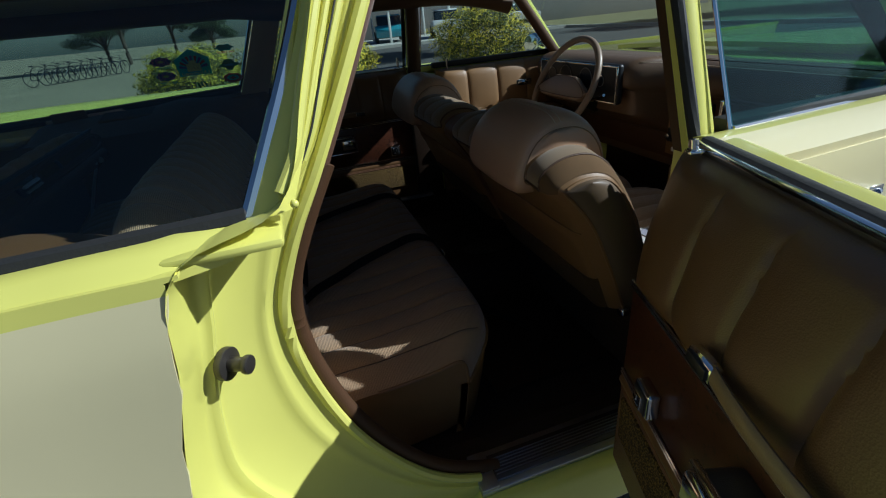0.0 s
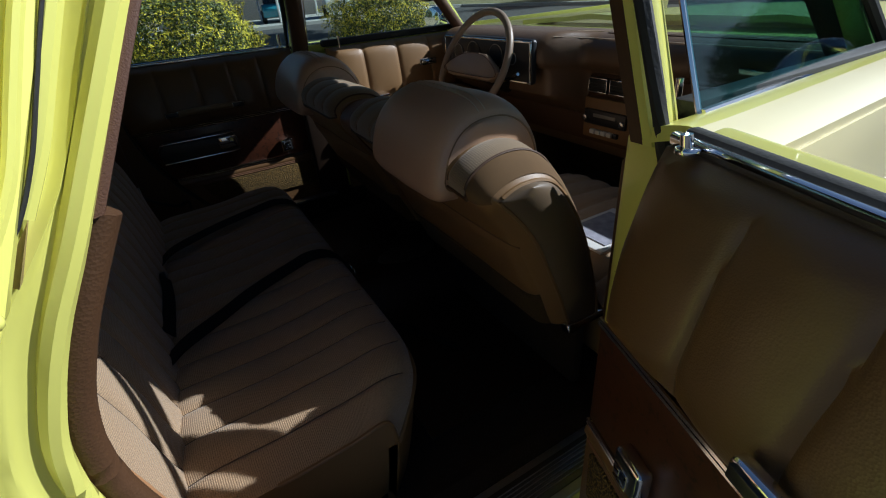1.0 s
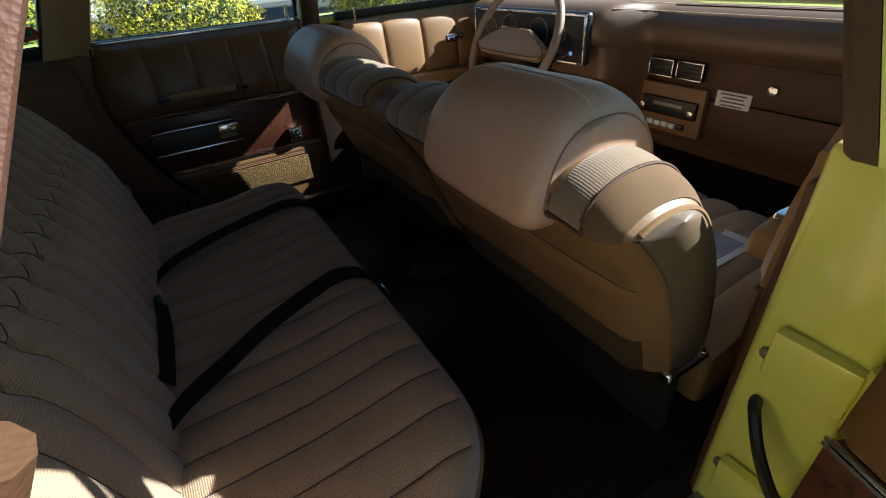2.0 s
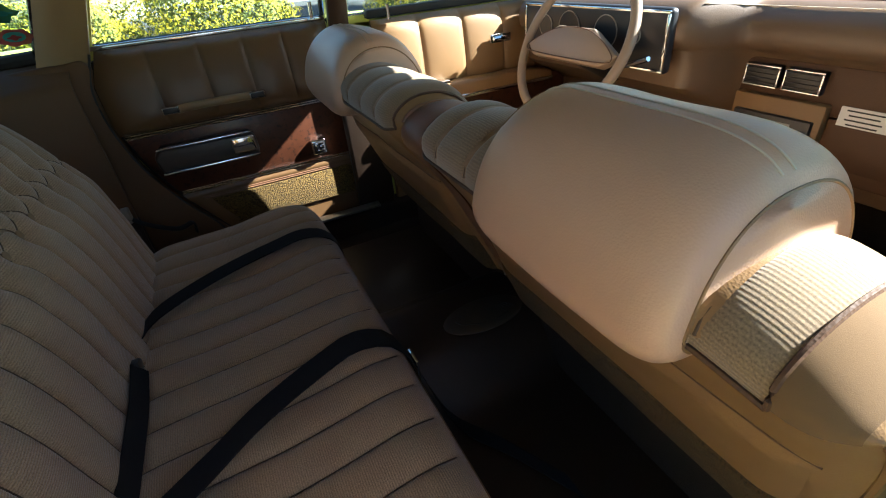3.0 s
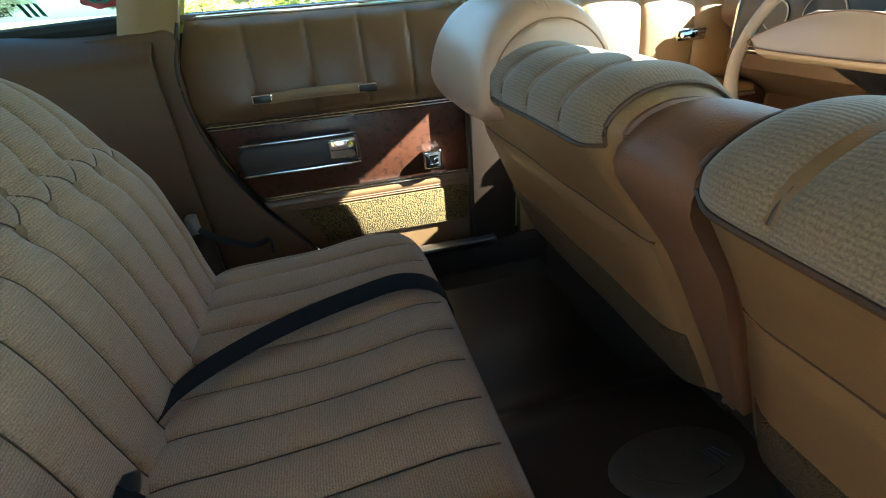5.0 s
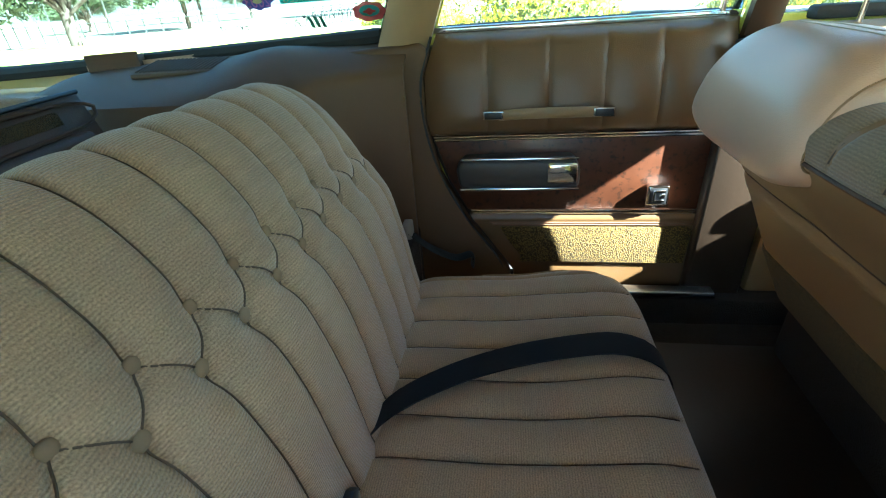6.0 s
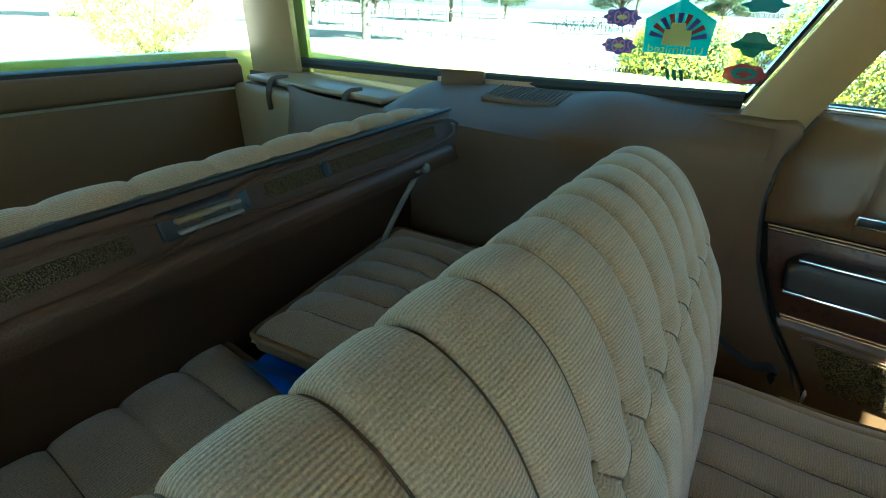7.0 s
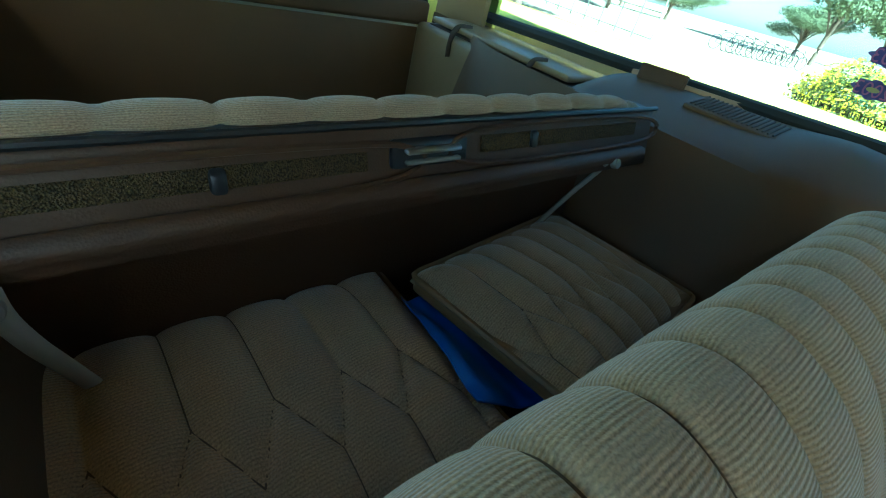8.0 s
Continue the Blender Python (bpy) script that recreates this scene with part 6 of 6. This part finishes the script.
def leaf_cloud(name, centre, radii, count, size, material, parent=None, seed=1, shell=0.55, label=""):
    """Many small bent leaves through an uneven crown."""
    rnd = random.Random(seed)
    verts, faces = [], []
    c = Vector(centre)
    for _ in range(count):
        d = Vector((rnd.gauss(0, 1), rnd.gauss(0, 1), rnd.gauss(0, 1))).normalized()
        lump = 0.80 + 0.28 * noise.noise(d * 2.3 + c) + 0.14 * noise.noise(d * 6 + c)
        r = lump * (shell + (1 - shell) * rnd.random() ** 0.5)
        p = c + Vector((d.x * radii[0], d.y * radii[1], d.z * radii[2])) * r
        n = (d + Vector((rnd.uniform(-1, 1), rnd.uniform(-1, 1), rnd.uniform(-0.6, 1))) * 0.9).normalized()
        t = n.orthogonal().normalized()
        t = Matrix.Rotation(rnd.uniform(0, 6.28), 3, n) @ t
        b = n.cross(t)
        s = size * rnd.uniform(0.6, 1.4)
        k = len(verts)
        verts += [p - t * s, p + b * s * 0.45 + n * s * 0.12, p + t * s, p - b * s * 0.45 + n * s * 0.12]
        faces += [(k, k + 1, k + 2, k + 3)]
    me = bpy.data.meshes.new(name)
    me.from_pydata([tuple(v) for v in verts], [], faces)
    me.materials.append(material)
    ob = new(name, me)
    ob.parent = parent
    if label:
        ob["label"] = label
    return ob


def bush(x, y, r, h, seed, label="rounded bush covered in small yellow flowers"):
    z = GROUND + 0.03
    b = thing("bush", label, "bush", "flowering bushes", at=pose(x, y, z))
    for k in range(6):
        a = k * 1.05 + seed
        part("stem", tube([(0.08 * math.cos(a), 0.08 * math.sin(a), 0), (0.3 * r * math.cos(a), 0.3 * r * math.sin(a), h * 0.35), (0.6 * r * math.cos(a), 0.6 * r * math.sin(a), h * 0.62)], 0.018, 6, 10), BARK, b)
    leaf_cloud("leaves", (0, 0, h * 0.5), (r, r, h * 0.56), 14000, 0.024, LEAF, b, seed, 0.6)
    leaf_cloud("blossom", (0, 0, h * 0.54), (r * 1.02, r * 1.02, h * 0.56), 11000, 0.017, FLOWER, b, seed + 50, 0.9, "yellow blossom")
    return b


bush(-0.15, 6.7, 1.15, 1.45, 1)
bush(3.6, 8.6, 1.25, 1.35, 2)
bush(-1.9, 6.8, 1.0, 1.15, 3)
bush(-11.5, 4.6, 1.6, 1.75, 4)


def tree(x, y, h, r, seed, lean=0.0, trunk=0.16, label="broad park tree with open green crown"):
    t = thing("tree", label, "tree", "park trees", at=pose(x, y, GROUND))
    rnd = random.Random(seed)
    part("trunk", tube([(0, 0, 0), (lean * 0.3, 0, h * 0.2), (lean * 0.6, 0.05, h * 0.38), (lean, 0, h * 0.55)], trunk, 10, 16), BARK, t)
    for k in range(9):
        a = 2 * math.pi * k / 9 + rnd.uniform(-0.4, 0.4)
        q = rnd.uniform(0.4, 0.75) * r
        tip = (lean + q * math.cos(a), q * math.sin(a), h * rnd.uniform(0.36, 0.85))
        part("limb", tube([(lean * 0.4, 0, h * 0.24), (lean + q * 0.4 * math.cos(a), q * 0.4 * math.sin(a), 0.5 * (h * 0.30 + tip[2])), tip], trunk * 0.35, 6, 10), BARK, t)
        leaf_cloud("crown", tip, (r * 0.55, r * 0.55, h * 0.17), 2000, 0.075 if h < 7 else 0.12, TREE_LEAF, t, seed * 10 + k, 0.3)
    leaf_cloud("crown", (lean, 0, h * 0.80), (r * 0.62, r * 0.62, h * 0.20), 2600, 0.08 if h < 7 else 0.13, TREE_LEAF, t, seed * 10 + 9, 0.3)
    return t


tree(6.6, 16.5, 6.0, 3.0, 1, 0.3)
tree(-13.5, 13.0, 5.0, 2.6, 2, 0.2)
tree(-22, 18, 6, 3.2, 3)
tree(-30, 9, 7, 3.5, 4)
tree(-24, 34, 7, 4.0, 5)
tree(-12, 44, 8, 4.5, 6)
tree(14, 44, 9, 4.5, 7)
tree(24, 40, 9, 4.5, 8)
for k, (x, y) in enumerate(((26, 1), (28, 5.5), (27, -4), (30, 10), (27, 15), (31, -10))):
    tree(x, y, 8.5, 4.2, 20 + k, trunk=0.2, label="tall dark tree behind the roadside lawn")

for k in range(11):
    tree(-72 + 6.5 * k + 3 * math.sin(5 * k), 30 + 3.4 * k + 6 * math.cos(3 * k), 6.0 + 2.5 * math.sin(2.3 * k), 3.6 + math.cos(k), 60 + k, trunk=0.18, label="distant tree at the far side of the dry field")

# carport with blue canopy and parked cars, fence and low buildings
cp_ = thing("carport", "blue cloth carport on white posts", "carport")
part("canopy", prism([(1.8, 2.45), (2.8, 2.85), (9.8, 2.40), (9.8, 2.2), (1.8, 2.25)], "y", 27.0, 33.0, 0.03), CANOPY, cp_)
for x in (2.1, 5.8, 9.5):
    for y in (27.3, 32.7):
        part("post", rbox((x, y, 1.08), (0.12, 0.12, 2.28), 0.01), WHITE, cp_)
wall = single("wall_far", rbox((19, 36, 1.2), (38, 0.3, 2.4), 0.02), WALL_GREY, "long grey wall behind the carport", "wall", kind="structure")


def parked_car(x, y, paint, label, rz=0):
    c = thing("car", label, "car", "parked cars", at=pose(x, y, GROUND + 0.1, 0, 0, rz))
    part("car_body", prism([(-2.1, 0.30), (2.1, 0.30), (2.15, 0.75), (1.2, 0.92), (-1.9, 0.95), (-2.15, 0.70)], "y", -0.85, 0.85, 0.08, 3), paint, c)
    part("cabin", prism([(-1.7, 0.93), (0.95, 0.93), (0.35, 1.42), (-1.25, 1.45)], "y", -0.72, 0.72, 0.06, 3), mat("dark car glass", (0.03, 0.04, 0.05), 0.1), c)
    part("car_roof", prism([(-1.3, 1.42), (0.4, 1.40), (0.3, 1.47), (-1.2, 1.50)], "y", -0.70, 0.70, 0.02), paint, c)
    for dx in (-1.35, 1.35):
        for dy in (-0.8, 0.8):
            part("wheel", disc((dx, dy, 0.30), 0.32, (0, 1, 0), 0.2, 0.03), RUBBER, c)
    return c


parked_car(6.2, 29.5, mat("teal car paint", (0.05, 0.25, 0.33), 0.3, coat=0.5), "teal blue parked car under the carport", 80)
parked_car(9.6, 28.5, mat("white car paint", (0.7, 0.7, 0.7), 0.3, coat=0.5), "white parked car beside the carport", 75)
parked_car(18.5, 36.0, mat("grey car paint", (0.3, 0.3, 0.32), 0.3, coat=0.5), "grey parked car far across the lot", 20)
bld = thing("building", "low white building with a flat roof", "building")
part("building_wall", rbox((34, 56, 1.8), (26, 6, 3.6), 0.03), WALL_WHITE, bld)
part("building_roof", rbox((34, 56, 3.75), (27, 7, 0.3), 0.03), WALL_GREY, bld)
for k in range(6):
    part("building_window", rbox((24 + 4 * k, 52.96, 1.9), (1.6, 0.1, 1.4), 0.01), mat("dark pane", (0.03, 0.04, 0.05), 0.1), bld)

# chain-link fence of the field: posts and rails, with a dark row of bicycles
fence = thing("fence", "grey chain-link fence along the field", "fence")
for k in range(24):
    part("post", tube([(-9.5 - 0.9 * k, 15.5 + 0.25 * k, GROUND), (-9.5 - 0.9 * k, 15.5 + 0.25 * k, 1.75)], 0.03, 6, 3), GREY_METAL, fence)
for z in (0.1, 0.9, 1.72):
    part("rail", tube([(-9.5, 15.5, z), (-20, 18.4, z), (-30.2, 21.25, z)], 0.02, 6, 12), GREY_METAL, fence)


def bicycle(x, y, rz):
    b = thing("bicycle", "parked bicycle leaning on the fence", "bicycle", "parked bicycles", at=pose(x, y, GROUND, 0, 0, rz))
    for dx in (-0.5, 0.5):
        part("wheel", tube([(dx + 0.32 * math.cos(a), 0, 0.34 + 0.32 * math.sin(a)) for a in np.linspace(0, 6.283, 16, endpoint=False)], 0.02, 5, 24, closed=True, up=(0, 1, 0)), RUBBER, b)
    part("bicycle_frame", join(tube([(-0.5, 0, 0.34), (-0.1, 0, 0.3), (0.35, 0, 0.75), (-0.2, 0, 0.8), (-0.5, 0, 0.34)], 0.018, 5, 20), tube([(0.5, 0, 0.34), (0.38, 0, 0.85), (0.33, 0.15, 0.95)], 0.016, 5, 8)), PLASTIC_BLACK, b)
    part("saddle", ball((-0.22, 0, 0.88), 0.1, (1.2, 0.6, 0.35), 8), PLASTIC_BLACK, b)


for k in range(8):
    bicycle(-11.2 + 0.31 * k, 25.5 + 0.55 * k, 60 + 5 * (k % 3))
